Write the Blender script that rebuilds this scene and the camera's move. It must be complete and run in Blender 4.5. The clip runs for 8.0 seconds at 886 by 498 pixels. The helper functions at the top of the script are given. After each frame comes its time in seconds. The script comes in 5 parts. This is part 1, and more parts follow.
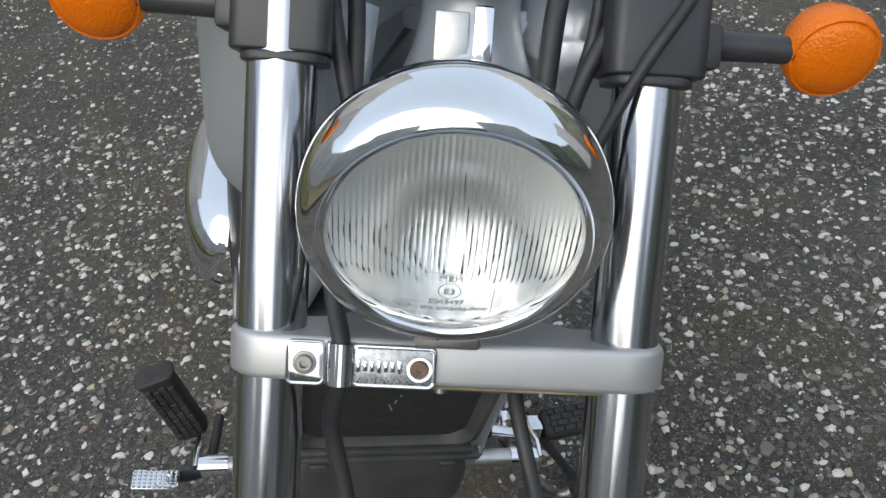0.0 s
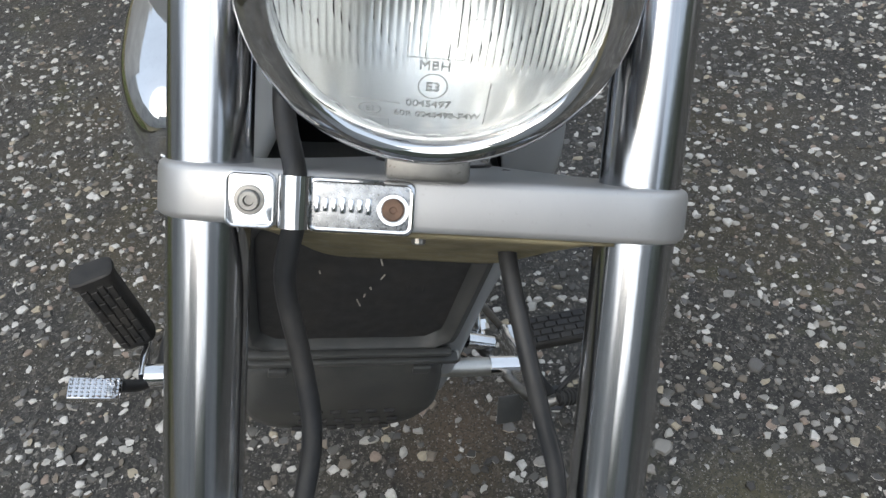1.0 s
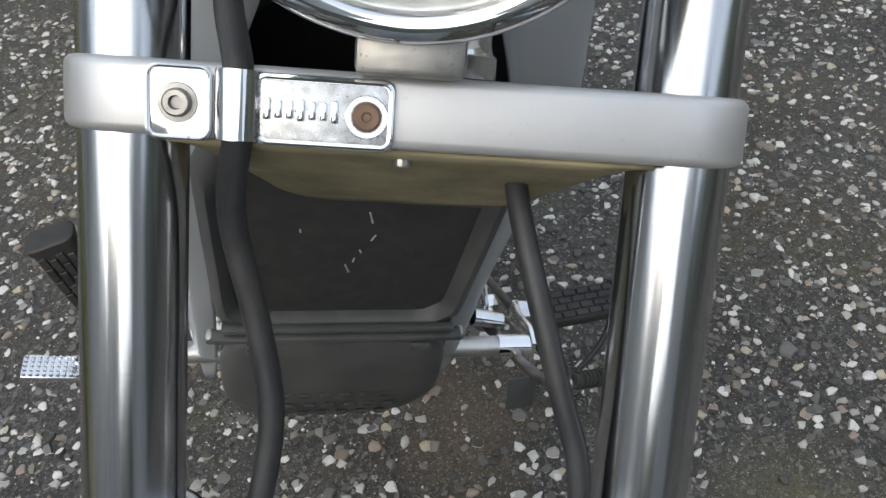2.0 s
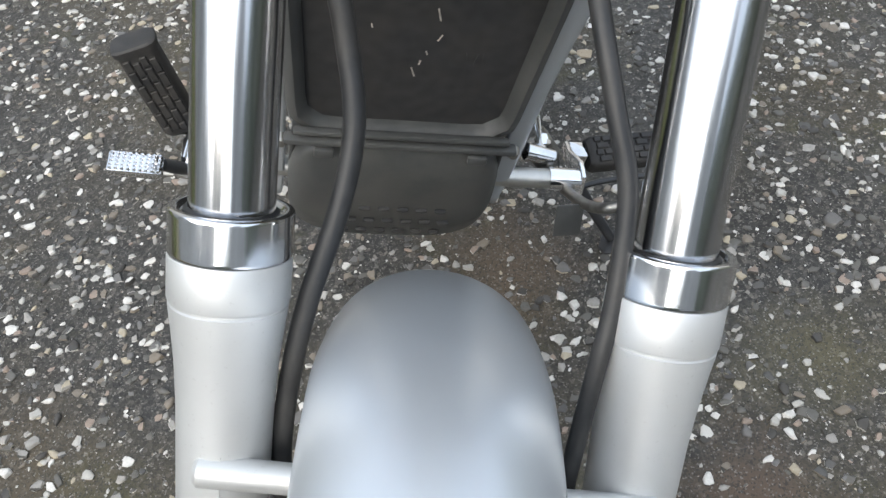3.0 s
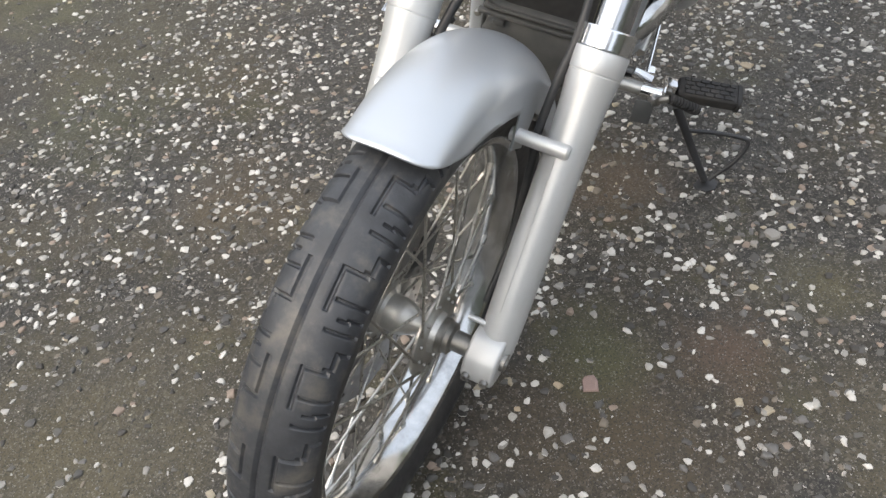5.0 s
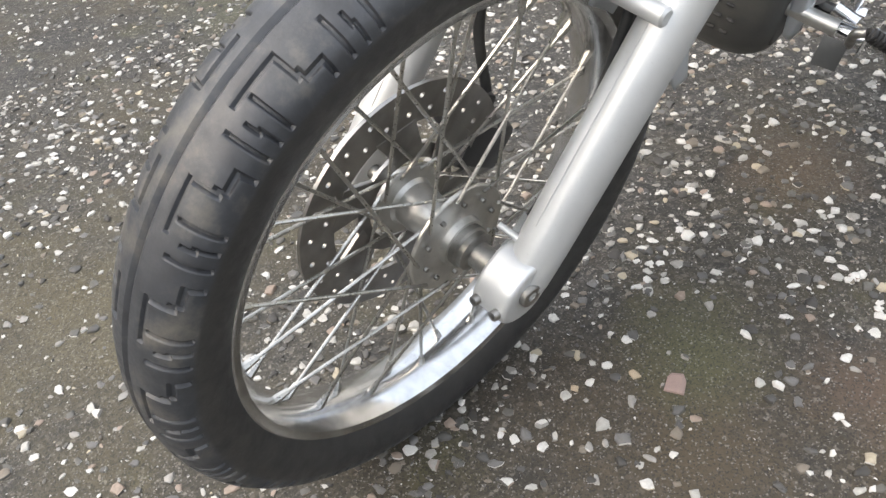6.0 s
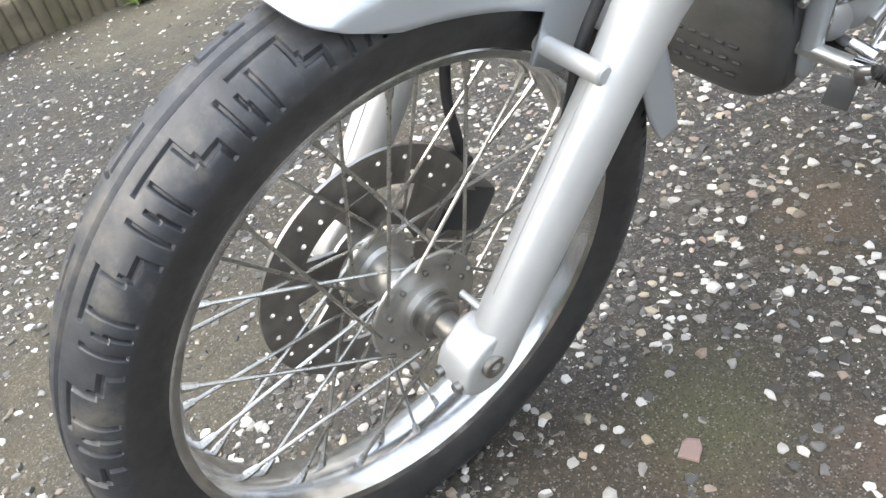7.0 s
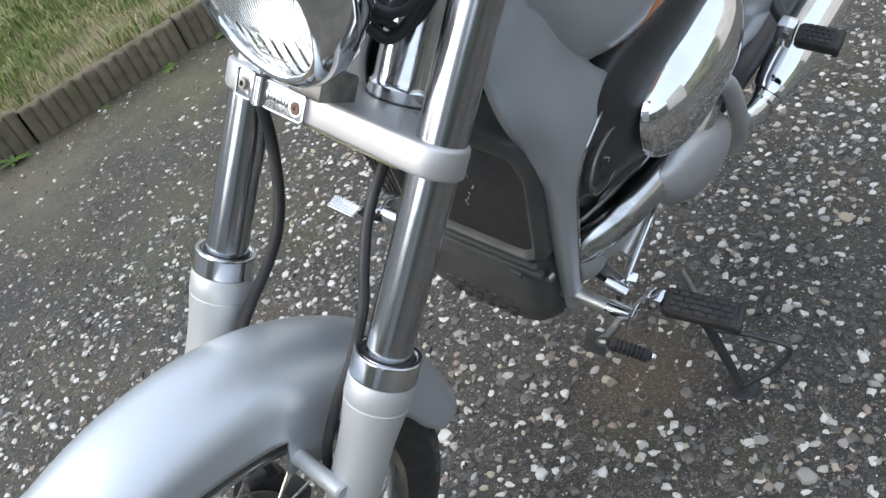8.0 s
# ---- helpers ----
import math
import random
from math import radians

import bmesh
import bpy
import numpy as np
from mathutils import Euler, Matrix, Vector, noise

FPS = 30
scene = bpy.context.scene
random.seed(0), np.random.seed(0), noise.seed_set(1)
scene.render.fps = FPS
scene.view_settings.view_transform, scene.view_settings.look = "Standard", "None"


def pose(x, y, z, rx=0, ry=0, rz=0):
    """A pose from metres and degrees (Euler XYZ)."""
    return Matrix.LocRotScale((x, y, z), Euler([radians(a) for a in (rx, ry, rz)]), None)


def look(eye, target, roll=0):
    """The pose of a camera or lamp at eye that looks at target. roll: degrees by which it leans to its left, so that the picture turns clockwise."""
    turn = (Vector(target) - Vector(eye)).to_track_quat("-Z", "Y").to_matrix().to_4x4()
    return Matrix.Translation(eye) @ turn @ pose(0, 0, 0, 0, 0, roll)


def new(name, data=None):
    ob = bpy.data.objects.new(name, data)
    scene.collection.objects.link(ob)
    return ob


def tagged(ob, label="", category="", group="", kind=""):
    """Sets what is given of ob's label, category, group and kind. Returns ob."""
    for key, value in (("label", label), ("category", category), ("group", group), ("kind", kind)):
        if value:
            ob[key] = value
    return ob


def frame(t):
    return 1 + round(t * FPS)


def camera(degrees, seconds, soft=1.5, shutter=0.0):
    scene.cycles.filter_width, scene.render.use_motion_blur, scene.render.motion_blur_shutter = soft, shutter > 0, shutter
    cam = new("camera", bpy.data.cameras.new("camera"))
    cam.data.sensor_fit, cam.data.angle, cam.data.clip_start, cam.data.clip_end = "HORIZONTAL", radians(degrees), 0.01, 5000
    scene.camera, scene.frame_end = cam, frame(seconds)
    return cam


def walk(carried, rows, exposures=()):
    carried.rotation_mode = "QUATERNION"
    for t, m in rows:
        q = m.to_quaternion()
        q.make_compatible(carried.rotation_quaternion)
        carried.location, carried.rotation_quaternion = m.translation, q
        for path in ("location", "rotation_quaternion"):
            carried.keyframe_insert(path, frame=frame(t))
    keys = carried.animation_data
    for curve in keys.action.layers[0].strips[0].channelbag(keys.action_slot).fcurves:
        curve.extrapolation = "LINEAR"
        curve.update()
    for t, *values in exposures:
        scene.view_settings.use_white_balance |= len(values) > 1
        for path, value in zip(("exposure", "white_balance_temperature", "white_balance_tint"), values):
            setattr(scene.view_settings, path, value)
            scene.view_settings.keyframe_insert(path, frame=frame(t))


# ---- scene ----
cam = camera(56.0, 8.0)
PATH = [
    (0, (0.115, -0.019, 1.177), (-0.022, 1.468, -0.153), -8.3),
    (0.5, (0.105, -0.021, 1.123), (0.004, 1.394, -0.287), -7.2),
    (1, (0.098, 0.007, 1.065), (0.025, 1.411, -0.359), -6.7),
    (1.2, (0.101, 0.026, 1.038), (0.033, 1.424, -0.39), -6.8),
    (2.3, (0.1, 0.054, 0.955), (-0.029, 1.44, -0.48), -7.7),
    (2.5, (0.095, 0.034, 0.941), (-0.058, 1.383, -0.527), -7.9),
    (3, (0.087, -0.042, 0.947), (-0.127, 1.203, -0.604), -8.8),
    (3.5, (0.139, -0.133, 1.063), (-0.178, 1.074, -0.5), -11.7),
    (4, (0.286, -0.304, 1.144), (-0.269, 0.902, -0.352), -12.7),
    (4.5, (0.366, -0.479, 1.146), (-0.355, 0.72, -0.283), -12.0),
    (4.7, (0.386, -0.557, 1.127), (-0.351, 0.648, -0.289), -10.7),
    (5.8, (0.454, -0.435, 0.892), (-0.576, 0.655, -0.432), -4.7),
    (6, (0.484, -0.391, 0.824), (-0.689, 0.543, -0.5), -8.1),
    (6.5, (0.513, -0.337, 0.778), (-0.852, 0.449, -0.455), -13.2),
    (7, (0.543, -0.28, 0.809), (-0.827, 0.535, -0.399), -14.9),
    (7.2, (0.595, -0.226, 0.902), (-0.773, 0.591, -0.306), -16.8),
    (7.5, (0.636, -0.147, 1.015), (-0.687, 0.727, -0.204), -17.9),
    (7.8, (0.647, -0.079, 1.068), (-0.647, 0.817, -0.167), -20.5),
    (8, (0.636, -0.006, 1.12), (-0.641, 0.873, -0.144), -21.9),
]
LIGHTEN = [(0, 0.5, 6150, 6), (1, 0.56, 6150, 6), (2.5, 0.8, 6250, 6), (3.0, 1.15, 6250, 6), (3.5, 1.0, 6250, 6), (4.0, 0.85, 6450, 7), (4.5, 0.90, 6650, 8), (5.8, 1.5, 6700, 9), (6.5, 1.75, 6700, 9), (7.0, 1.92, 6450, 8), (7.5, 1.7, 6250, 8), (7.8, 1.45, 6150, 7), (8, 1.1, 6050, 7)]
walk(cam, [(t, look(eye, target, roll)) for t, eye, target, roll in PATH], LIGHTEN)

# ---- light ----
world = bpy.data.worlds.new("overcast_sky")
scene.world = world
world.use_nodes = True
wn = world.node_tree.nodes
sky = wn.new("ShaderNodeTexSky")
sky.sky_type = "NISHITA"
sky.sun_disc = False
SUN_ELEVATION, SUN_ROTATION = radians(38), radians(205)
sky.sun_elevation, sky.sun_rotation = SUN_ELEVATION, SUN_ROTATION
sky.air_density, sky.dust_density, sky.ozone_density = 1.0, 6.0, 1.0
wn["Background"].inputs[1].default_value = 0.15
haze = wn.new("ShaderNodeMix")
haze.data_type = "RGBA"
haze.inputs[0].default_value = 0.62
haze.inputs[7].default_value = (5.2, 5.5, 6.0, 1)
world.node_tree.links.new(sky.outputs[0], haze.inputs[6])
world.node_tree.links.new(haze.outputs[2], wn["Background"].inputs[0])
sun = new("sun", bpy.data.lights.new("sun", "SUN"))
sun.data.energy, sun.data.angle, sun.data.color = 0.7, radians(80), (1.0, 0.97, 0.94)
sun_way = Vector((math.sin(SUN_ROTATION) * math.cos(SUN_ELEVATION), math.cos(SUN_ROTATION) * math.cos(SUN_ELEVATION), math.sin(SUN_ELEVATION)))
sun.matrix_world = Matrix.Translation((0, 0, 6)) @ sun_way.to_track_quat("Z", "Y").to_matrix().to_4x4()


# ---- materials ----
class Mat:
    """A small builder of node materials."""

    def __init__(self, name):
        self.m = bpy.data.materials.new(name)
        self.m.use_nodes = True
        self.t = self.m.node_tree
        self.b = self.t.nodes["Principled BSDF"]

    def node(self, kind, **values):
        n = self.t.nodes.new(kind)
        for k, v in values.items():
            n.inputs[k.replace("_", " ")].default_value = v
        return n

    def link(self, a, b):
        self.t.links.new(a, b)

    def set(self, **values):
        for k, v in values.items():
            self.b.inputs[k.replace("_", " ")].default_value = v
        return self

    def coords(self, kind="Object"):
        return self.t.nodes.new("ShaderNodeTexCoord").outputs[kind]

    def noise(self, scale, detail=4.0, rough=0.6, vector=None):
        n = self.node("ShaderNodeTexNoise", Scale=scale, Detail=detail, Roughness=rough)
        self.link(vector or self.coords(), n.inputs["Vector"])
        return n.outputs["Fac"]

    def voronoi(self, scale, feature="F1", vector=None):
        n = self.node("ShaderNodeTexVoronoi", Scale=scale)
        n.feature = feature
        self.link(vector or self.coords(), n.inputs["Vector"])
        return n

    def ramp(self, fac, stops, constant=False):
        n = self.t.nodes.new("ShaderNodeValToRGB")
        if constant:
            n.color_ramp.interpolation = "CONSTANT"
        while len(n.color_ramp.elements) < len(stops):
            n.color_ramp.elements.new(0.5)
        for e, (p, c) in zip(n.color_ramp.elements, stops):
            e.position = p
            e.color = (*c, 1) if len(c) == 3 else c
        self.link(fac, n.inputs[0])
        return n.outputs[0]

    def mix(self, fac, a, b, kind="MIX"):
        n = self.t.nodes.new("ShaderNodeMix")
        n.data_type, n.blend_type = "RGBA", kind
        for socket, v in ((n.inputs[0], fac), (n.inputs[6], a), (n.inputs[7], b)):
            if isinstance(v, (tuple, float, int)):
                socket.default_value = (*v, 1) if isinstance(v, tuple) else v
            else:
                self.link(v, socket)
        return n.outputs[2]

    def span(self, fac, a, b, c, d):
        n = self.node("ShaderNodeMapRange")
        for i, v in enumerate((a, b, c, d)):
            n.inputs[i + 1].default_value = v
        self.link(fac, n.inputs[0])
        return n.outputs[0]

    def bump(self, height, strength, distance, normal=None):
        n = self.node("ShaderNodeBump", Strength=strength, Distance=distance)
        self.link(height, n.inputs["Height"])
        if normal:
            self.link(normal, n.inputs["Normal"])
        self.link(n.outputs[0], self.b.inputs["Normal"])
        return n.outputs[0]


def grey(v):
    return (v, v, v)


def metal(name, colour, rough, wear=0.1, metallic=1.0, scale=30, coat=0.0, spots=0.0, speck=(0.1, 0.08, 0.06)):
    m = Mat(name).set(Metallic=metallic, Coat_Weight=coat, Coat_Roughness=0.14)
    n = m.noise(scale, 6)
    dark = tuple(c * (1 - 2 * wear) for c in colour)
    base = m.ramp(n, [(0.3, dark), (0.62, colour)])
    if spots:
        s = m.noise(420, 3)
        base = m.mix(m.span(s, 0.64, 0.72, 0.0, spots), base, speck)
    m.link(base, m.b.inputs["Base Color"])
    m.link(m.span(m.noise(scale * 4, 5), 0.3, 0.7, rough * (1 - wear), rough * (1 + 2.5 * wear)), m.b.inputs["Roughness"])
    m.bump(m.noise(scale * 14, 3), 0.03, 0.0004)
    return m.m


def matt(name, colour, rough, vary=0.25, scale=40, bump=0.1, dirt=0.0, grime=(0.2, 0.17, 0.13), specular=0.5):
    m = Mat(name).set(Specular_IOR_Level=specular)
    n = m.noise(scale, 6)
    low = tuple(c * (1 - vary) for c in colour)
    high = tuple(min(1, c * (1 + vary)) for c in colour)
    base = m.ramp(n, [(0.3, low), (0.7, high)])
    if dirt:
        base = m.mix(m.span(m.noise(scale * 0.25, 8, 0.7), 0.45, 0.75, 0.0, dirt), base, grime)
    m.link(base, m.b.inputs["Base Color"])
    m.link(m.span(m.noise(scale * 2, 5), 0.3, 0.7, rough * 0.85, min(1, rough * 1.2)), m.b.inputs["Roughness"])
    m.bump(m.noise(scale * 12, 3), bump, 0.001)
    return m.m


CHROME = metal("chrome", (0.80, 0.81, 0.83), 0.07, 0.05, scale=18, spots=0.03)
TUBE_CHROME = Mat("fork_tube_chrome").set(Metallic=1.0)
# upright reflection streaks painted into the chrome's colour and roughness
streak = TUBE_CHROME.node("ShaderNodeMapping", Scale=(150, 150, 1.6))
TUBE_CHROME.link(TUBE_CHROME.coords(), streak.inputs["Vector"])
reflection_streaks = TUBE_CHROME.noise(1.0, 5, 0.65, streak.outputs[0])
shine = TUBE_CHROME.ramp(reflection_streaks, [(0.3, (0.36, 0.37, 0.39)), (0.55, (0.51, 0.52, 0.54)), (0.7, (0.61, 0.62, 0.63))])
TUBE_CHROME.link(TUBE_CHROME.mix(TUBE_CHROME.span(TUBE_CHROME.noise(420, 3), 0.66, 0.74, 0.0, 0.35), shine, (0.16, 0.13, 0.11)), TUBE_CHROME.b.inputs["Base Color"])
TUBE_CHROME.link(TUBE_CHROME.span(reflection_streaks, 0.3, 0.7, 0.11, 0.22), TUBE_CHROME.b.inputs["Roughness"])
TUBE_CHROME.bump(TUBE_CHROME.noise(700, 3), 0.03, 0.0004)
TUBE_CHROME = TUBE_CHROME.m
COLLAR = metal("collar_chrome", (0.74, 0.75, 0.77), 0.13, 0.1, scale=30, spots=0.1)
BADGE = metal("corroded_badge_chrome", (0.50, 0.51, 0.52), 0.25, 0.3, scale=140, spots=0.8)
OLD_CHROME = metal("pitted_chrome", (0.66, 0.67, 0.68), 0.16, 0.2, scale=25, spots=0.5)
SILVER = metal("silver_paint", (0.56, 0.595, 0.635), 0.40, 0.03, metallic=0.60, scale=6, coat=0.5)
LEG = metal("satin_aluminium_paint", (0.60, 0.61, 0.61), 0.42, 0.05, metallic=0.50, scale=9, spots=0.12)
YOKE = metal("matt_silver_paint", (0.57, 0.57, 0.57), 0.44, 0.05, metallic=0.7, scale=14, spots=0.1)
CAST = metal("cast_aluminium", (0.62, 0.62, 0.60), 0.38, 0.12, scale=30, spots=0.3)
STEEL = metal("dull_steel", (0.40, 0.39, 0.37), 0.38, 0.2, scale=60, spots=0.5)
SPOKE = metal("spoke_steel", (0.52, 0.51, 0.48), 0.28, 0.15, scale=80, spots=0.4)
DISC = metal("brake_disc_steel", (0.34, 0.33, 0.32), 0.34, 0.15, scale=50)
HUB = metal("hub_aluminium", (0.60, 0.59, 0.56), 0.34, 0.12, metallic=0.85, scale=40, spots=0.3)
ZINC = metal("yellow_zinc_plate", (0.30, 0.26, 0.16), 0.62, 0.25, metallic=0.35, scale=35, spots=0.4)
RUST = matt("rusty_steel", (0.19, 0.12, 0.085), 0.75, 0.3, 120, 0.2)
CASE = metal("satin_engine_case", (0.54, 0.55, 0.56), 0.36, 0.08, metallic=0.6, scale=12, spots=0.08)
RUBBER = Mat("tyre_rubber").set(Specular_IOR_Level=0.6)
cross = RUBBER.t.nodes.new("ShaderNodeVectorMath")
cross.operation = "MULTIPLY"
cross.inputs[1].default_value = (0, 1, 1)
RUBBER.link(RUBBER.coords(), cross.inputs[0])
reach = RUBBER.t.nodes.new("ShaderNodeVectorMath")
reach.operation = "LENGTH"
RUBBER.link(cross.outputs[0], reach.inputs[0])
side_wall = RUBBER.ramp(RUBBER.noise(40, 6), [(0.3, (0.022, 0.022, 0.023)), (0.7, (0.038, 0.037, 0.036))])
# tread: wear and dust, with the sky's blue-grey sheen painted into the colour
worn = RUBBER.ramp(RUBBER.noise(22, 8, 0.7), [(0.28, (0.022, 0.023, 0.026)), (0.50, (0.040, 0.043, 0.049)), (0.70, (0.115, 0.107, 0.094))])
RUBBER.link(RUBBER.mix(RUBBER.span(reach.outputs["Value"], 0.2850, 0.2885, 0.0, 1.0), side_wall, worn), RUBBER.b.inputs["Base Color"])
RUBBER.link(RUBBER.span(RUBBER.noise(60, 5), 0.3, 0.7, 0.36, 0.62), RUBBER.b.inputs["Roughness"])
RUBBER.bump(RUBBER.noise(320, 4), 0.25, 0.001)
RUBBER = RUBBER.m
HOSE = matt("black_rubber_hose", (0.022, 0.023, 0.025), 0.48, 0.2, 60, 0.1, dirt=0.15)
PEG = matt("footpeg_rubber", (0.022, 0.022, 0.023), 0.6, 0.25, 60, 0.2, dirt=0.2)
BLACK = matt("satin_black_plastic", (0.03, 0.031, 0.034), 0.38, 0.2, 25, 0.05, dirt=0.1)
PLASTIC = matt("dark_grey_plastic", (0.060, 0.062, 0.062), 0.46, 0.2, 22, 0.12, dirt=0.35, grime=(0.14, 0.125, 0.1))
ORANGE = Mat("amber_lens_plastic")
ORANGE.set(Base_Color=(0.74, 0.165, 0.0, 1), Roughness=0.16, Specular_IOR_Level=0.35, Subsurface_Weight=0.12, Subsurface_Radius=(0.01, 0.004, 0.001), Subsurface_Scale=0.5)
ORANGE.bump(ORANGE.voronoi(520).outputs["Distance"], 0.8, 0.0010)
ORANGE = ORANGE.m
GLASS = Mat("fluted_headlight_glass")
GLASS.set(Base_Color=(0.97, 0.98, 0.97, 1), Roughness=0.03, Transmission_Weight=1.0, IOR=1.45)
GLASS = GLASS.m


# ---- builders ----
def part(name, bm, material, parent, label="", m=None, sharp=35, smooth=True):
    """Links a bmesh as one mesh object under a thing or a part."""
    mesh = bpy.data.meshes.new(name)
    bm.normal_update()
    bm.to_mesh(mesh)
    bm.free()
    if smooth:
        mesh.polygons.foreach_set("use_smooth", [True] * len(mesh.polygons))
        mesh.set_sharp_from_angle(angle=radians(sharp))
    mesh.materials.append(material)
    ob = new(name, mesh)
    if parent is not None:
        ob.parent = parent
    if m is not None:
        ob.matrix_basis = m
    return tagged(ob, label)


def loft(rings, closed=True, caps=True):
    """A skin through rings of equally many points."""
    bm = bmesh.new()
    rows = [[bm.verts.new(p) for p in ring] for ring in rings]
    n = len(rows[0])
    for a, b in zip(rows, rows[1:]):
        for i in range(n if closed else n - 1):
            j = (i + 1) % n
            bm.faces.new((a[i], a[j], b[j], b[i]))
    if caps and closed:
        bm.faces.new(rows[0][::-1])
        bm.faces.new(rows[-1])
    bmesh.ops.recalc_face_normals(bm, faces=bm.faces)
    return bm


def curve(points, steps=6):
    """A smooth line through the points."""
    pts = [Vector(p) for p in points]
    pts = [pts[0] * 2 - pts[1], *pts, pts[-1] * 2 - pts[-2]]
    out = []
    for a, b, c, d in zip(pts, pts[1:], pts[2:], pts[3:]):
        for k in range(steps):
            t = k / steps
            out.append(0.5 * (2 * b + (c - a) * t + (2 * a - 5 * b + 4 * c - d) * t * t + (3 * b - a - 3 * c + d) * t ** 3))
    return out + [pts[-2]]


def tube(points, radius, seg=10, steps=6, flat=1.0):
    """A round bar along a smooth line; radius may be a list, one for each point."""
    line = curve(points, steps) if steps else [Vector(p) for p in points]
    if isinstance(radius, (list, tuple)):
        radii = list(np.interp(np.linspace(0, len(radius) - 1, len(line)), range(len(radius)), radius))
    else:
        radii = [radius] * len(line)
    rings, side = [], None
    angles = [math.tau * k / seg for k in range(seg)]
    for i, p in enumerate(line):
        way = (line[min(i + 1, len(line) - 1)] - line[max(i - 1, 0)]).normalized()
        side = way.orthogonal() if side is None else side - way * side.dot(way)
        side.normalize()
        up = way.cross(side)
        r = float(radii[i])
        rings.append([p + side * (r * math.cos(a)) + up * (flat * r * math.sin(a)) for a in angles])
    return loft(rings)


def lathe(profile, seg=32, axis="z", at=(0, 0, 0), closed=False):
    """Turns (radius, height) round an axis through at."""
    def place(r, h, a):
        c, s = r * math.cos(a), r * math.sin(a)
        p = {"z": (c, s, h), "x": (h, c, s), "y": (c, -h, s)}[axis]
        return Vector(p) + Vector(at)
    angles = [math.tau * k / seg for k in range(seg)]
    bm = bmesh.new()
    rows = []
    for r, h in profile:
        rows.append([bm.verts.new(place(r, h, a)) for a in angles] if r > 1e-6 else [bm.verts.new(place(0, h, 0))])
    pairs = list(zip(rows, rows[1:])) + ([(rows[-1], rows[0])] if closed else [])
    for a, b in pairs:
        for i in range(seg):
            j = (i + 1) % seg
            if len(a) > 1 and len(b) > 1:
                bm.faces.new((a[i], a[j], b[j], b[i]))
            elif len(a) > 1:
                bm.faces.new((a[i], a[j], b[0]))
            elif len(b) > 1:
                bm.faces.new((a[0], b[j], b[i]))
    bmesh.ops.recalc_face_normals(bm, faces=bm.faces)
    return bm


def block(size, at=(0, 0, 0), bevel=0.002, turn=None, seg=2):
    bm = bmesh.new()
    bmesh.ops.create_cube(bm, size=1)
    bmesh.ops.scale(bm, vec=size, verts=bm.verts)
    if bevel:
        bmesh.ops.bevel(bm, geom=bm.edges[:], offset=bevel, segments=seg, affect="EDGES", profile=0.5)
    m = Matrix.Translation(at) @ (turn.to_4x4() if turn else Matrix())
    bmesh.ops.transform(bm, matrix=m, verts=bm.verts)
    return bm


def prism(outline, low, high, bevel=0.0, axis="z"):
    """An outline of (a, b) drawn along an axis from low to high, with rounded rims."""
    put = {"z": lambda a, b, h: (a, b, h), "y": lambda a, b, h: (a, h, b), "x": lambda a, b, h: (h, a, b)}[axis]
    bm = bmesh.new()
    base = bm.faces.new([bm.verts.new(put(a, b, low)) for a, b in outline])
    rim = bmesh.ops.extrude_face_region(bm, geom=[base])
    top = [v for v in rim["geom"] if isinstance(v, bmesh.types.BMVert)]
    bmesh.ops.translate(bm, vec=put(0, 0, high - low), verts=top)
    bmesh.ops.recalc_face_normals(bm, faces=bm.faces)
    if bevel:
        rims = [e for e in bm.edges if abs((e.verts[0].co - e.verts[1].co).dot(Vector(put(0, 0, 1)))) < 1e-6]
        bmesh.ops.bevel(bm, geom=rims, offset=bevel, segments=3, affect="EDGES", profile=0.5)
    return bm


def merge(*bms):
    """Several bmeshes in one."""
    mesh, out = bpy.data.meshes.new("joined"), bmesh.new()
    for bm in bms:
        bm.to_mesh(mesh)
        out.from_mesh(mesh)
        bm.free()
    bpy.data.meshes.remove(mesh)
    return out


def moved(bm, m):
    bmesh.ops.transform(bm, matrix=m, verts=bm.verts)
    return bm


def stretch(a, b):
    """The pose whose z runs from a to b."""
    a, b = Vector(a), Vector(b)
    return Matrix.Translation(a) @ (b - a).to_track_quat("Z", "Y").to_matrix().to_4x4()


def frame_of(x, y, z, origin):
    return Matrix((x, y, z)).transposed().to_4x4() if origin is None else Matrix.Translation(origin) @ Matrix((x, y, z)).transposed().to_4x4()


# The front end turns about the raked steering axis: x across, y back, z up the fork, from the front axle.
FORK = frame_of((0.98388, -0.0126, -0.17833), (-0.09198, 0.81969, -0.56537), (0.15329, 0.57266, 0.80533), (-0.01101, -0.00572, 0.3132))
# The yoke, lamp and all above it, in the fork's directions.
HEAD = FORK @ Matrix.Translation((0, -0.0178, 0.0289))
# The frame leans on its side stand: x across, y back, z up the bike, from the ground.
BODY = frame_of((0.96404, 0.1185, -0.23786), (-0.11659, 0.99293, 0.02216), (0.23881, 0.00636, 0.97104), (-0.0689, 0.05203, 0.04128)) @ Matrix.Scale(0.988, 4)
LEG_X, LEG_Y, YOKE_Y = 0.1119, 0.0072, 0.025
YOKE_POSE = HEAD @ Matrix.Translation((0, YOKE_Y, 0)) @ pose(0, 0, 0, 0, 0, 1.2) @ Matrix.Translation((0, -YOKE_Y, 0))


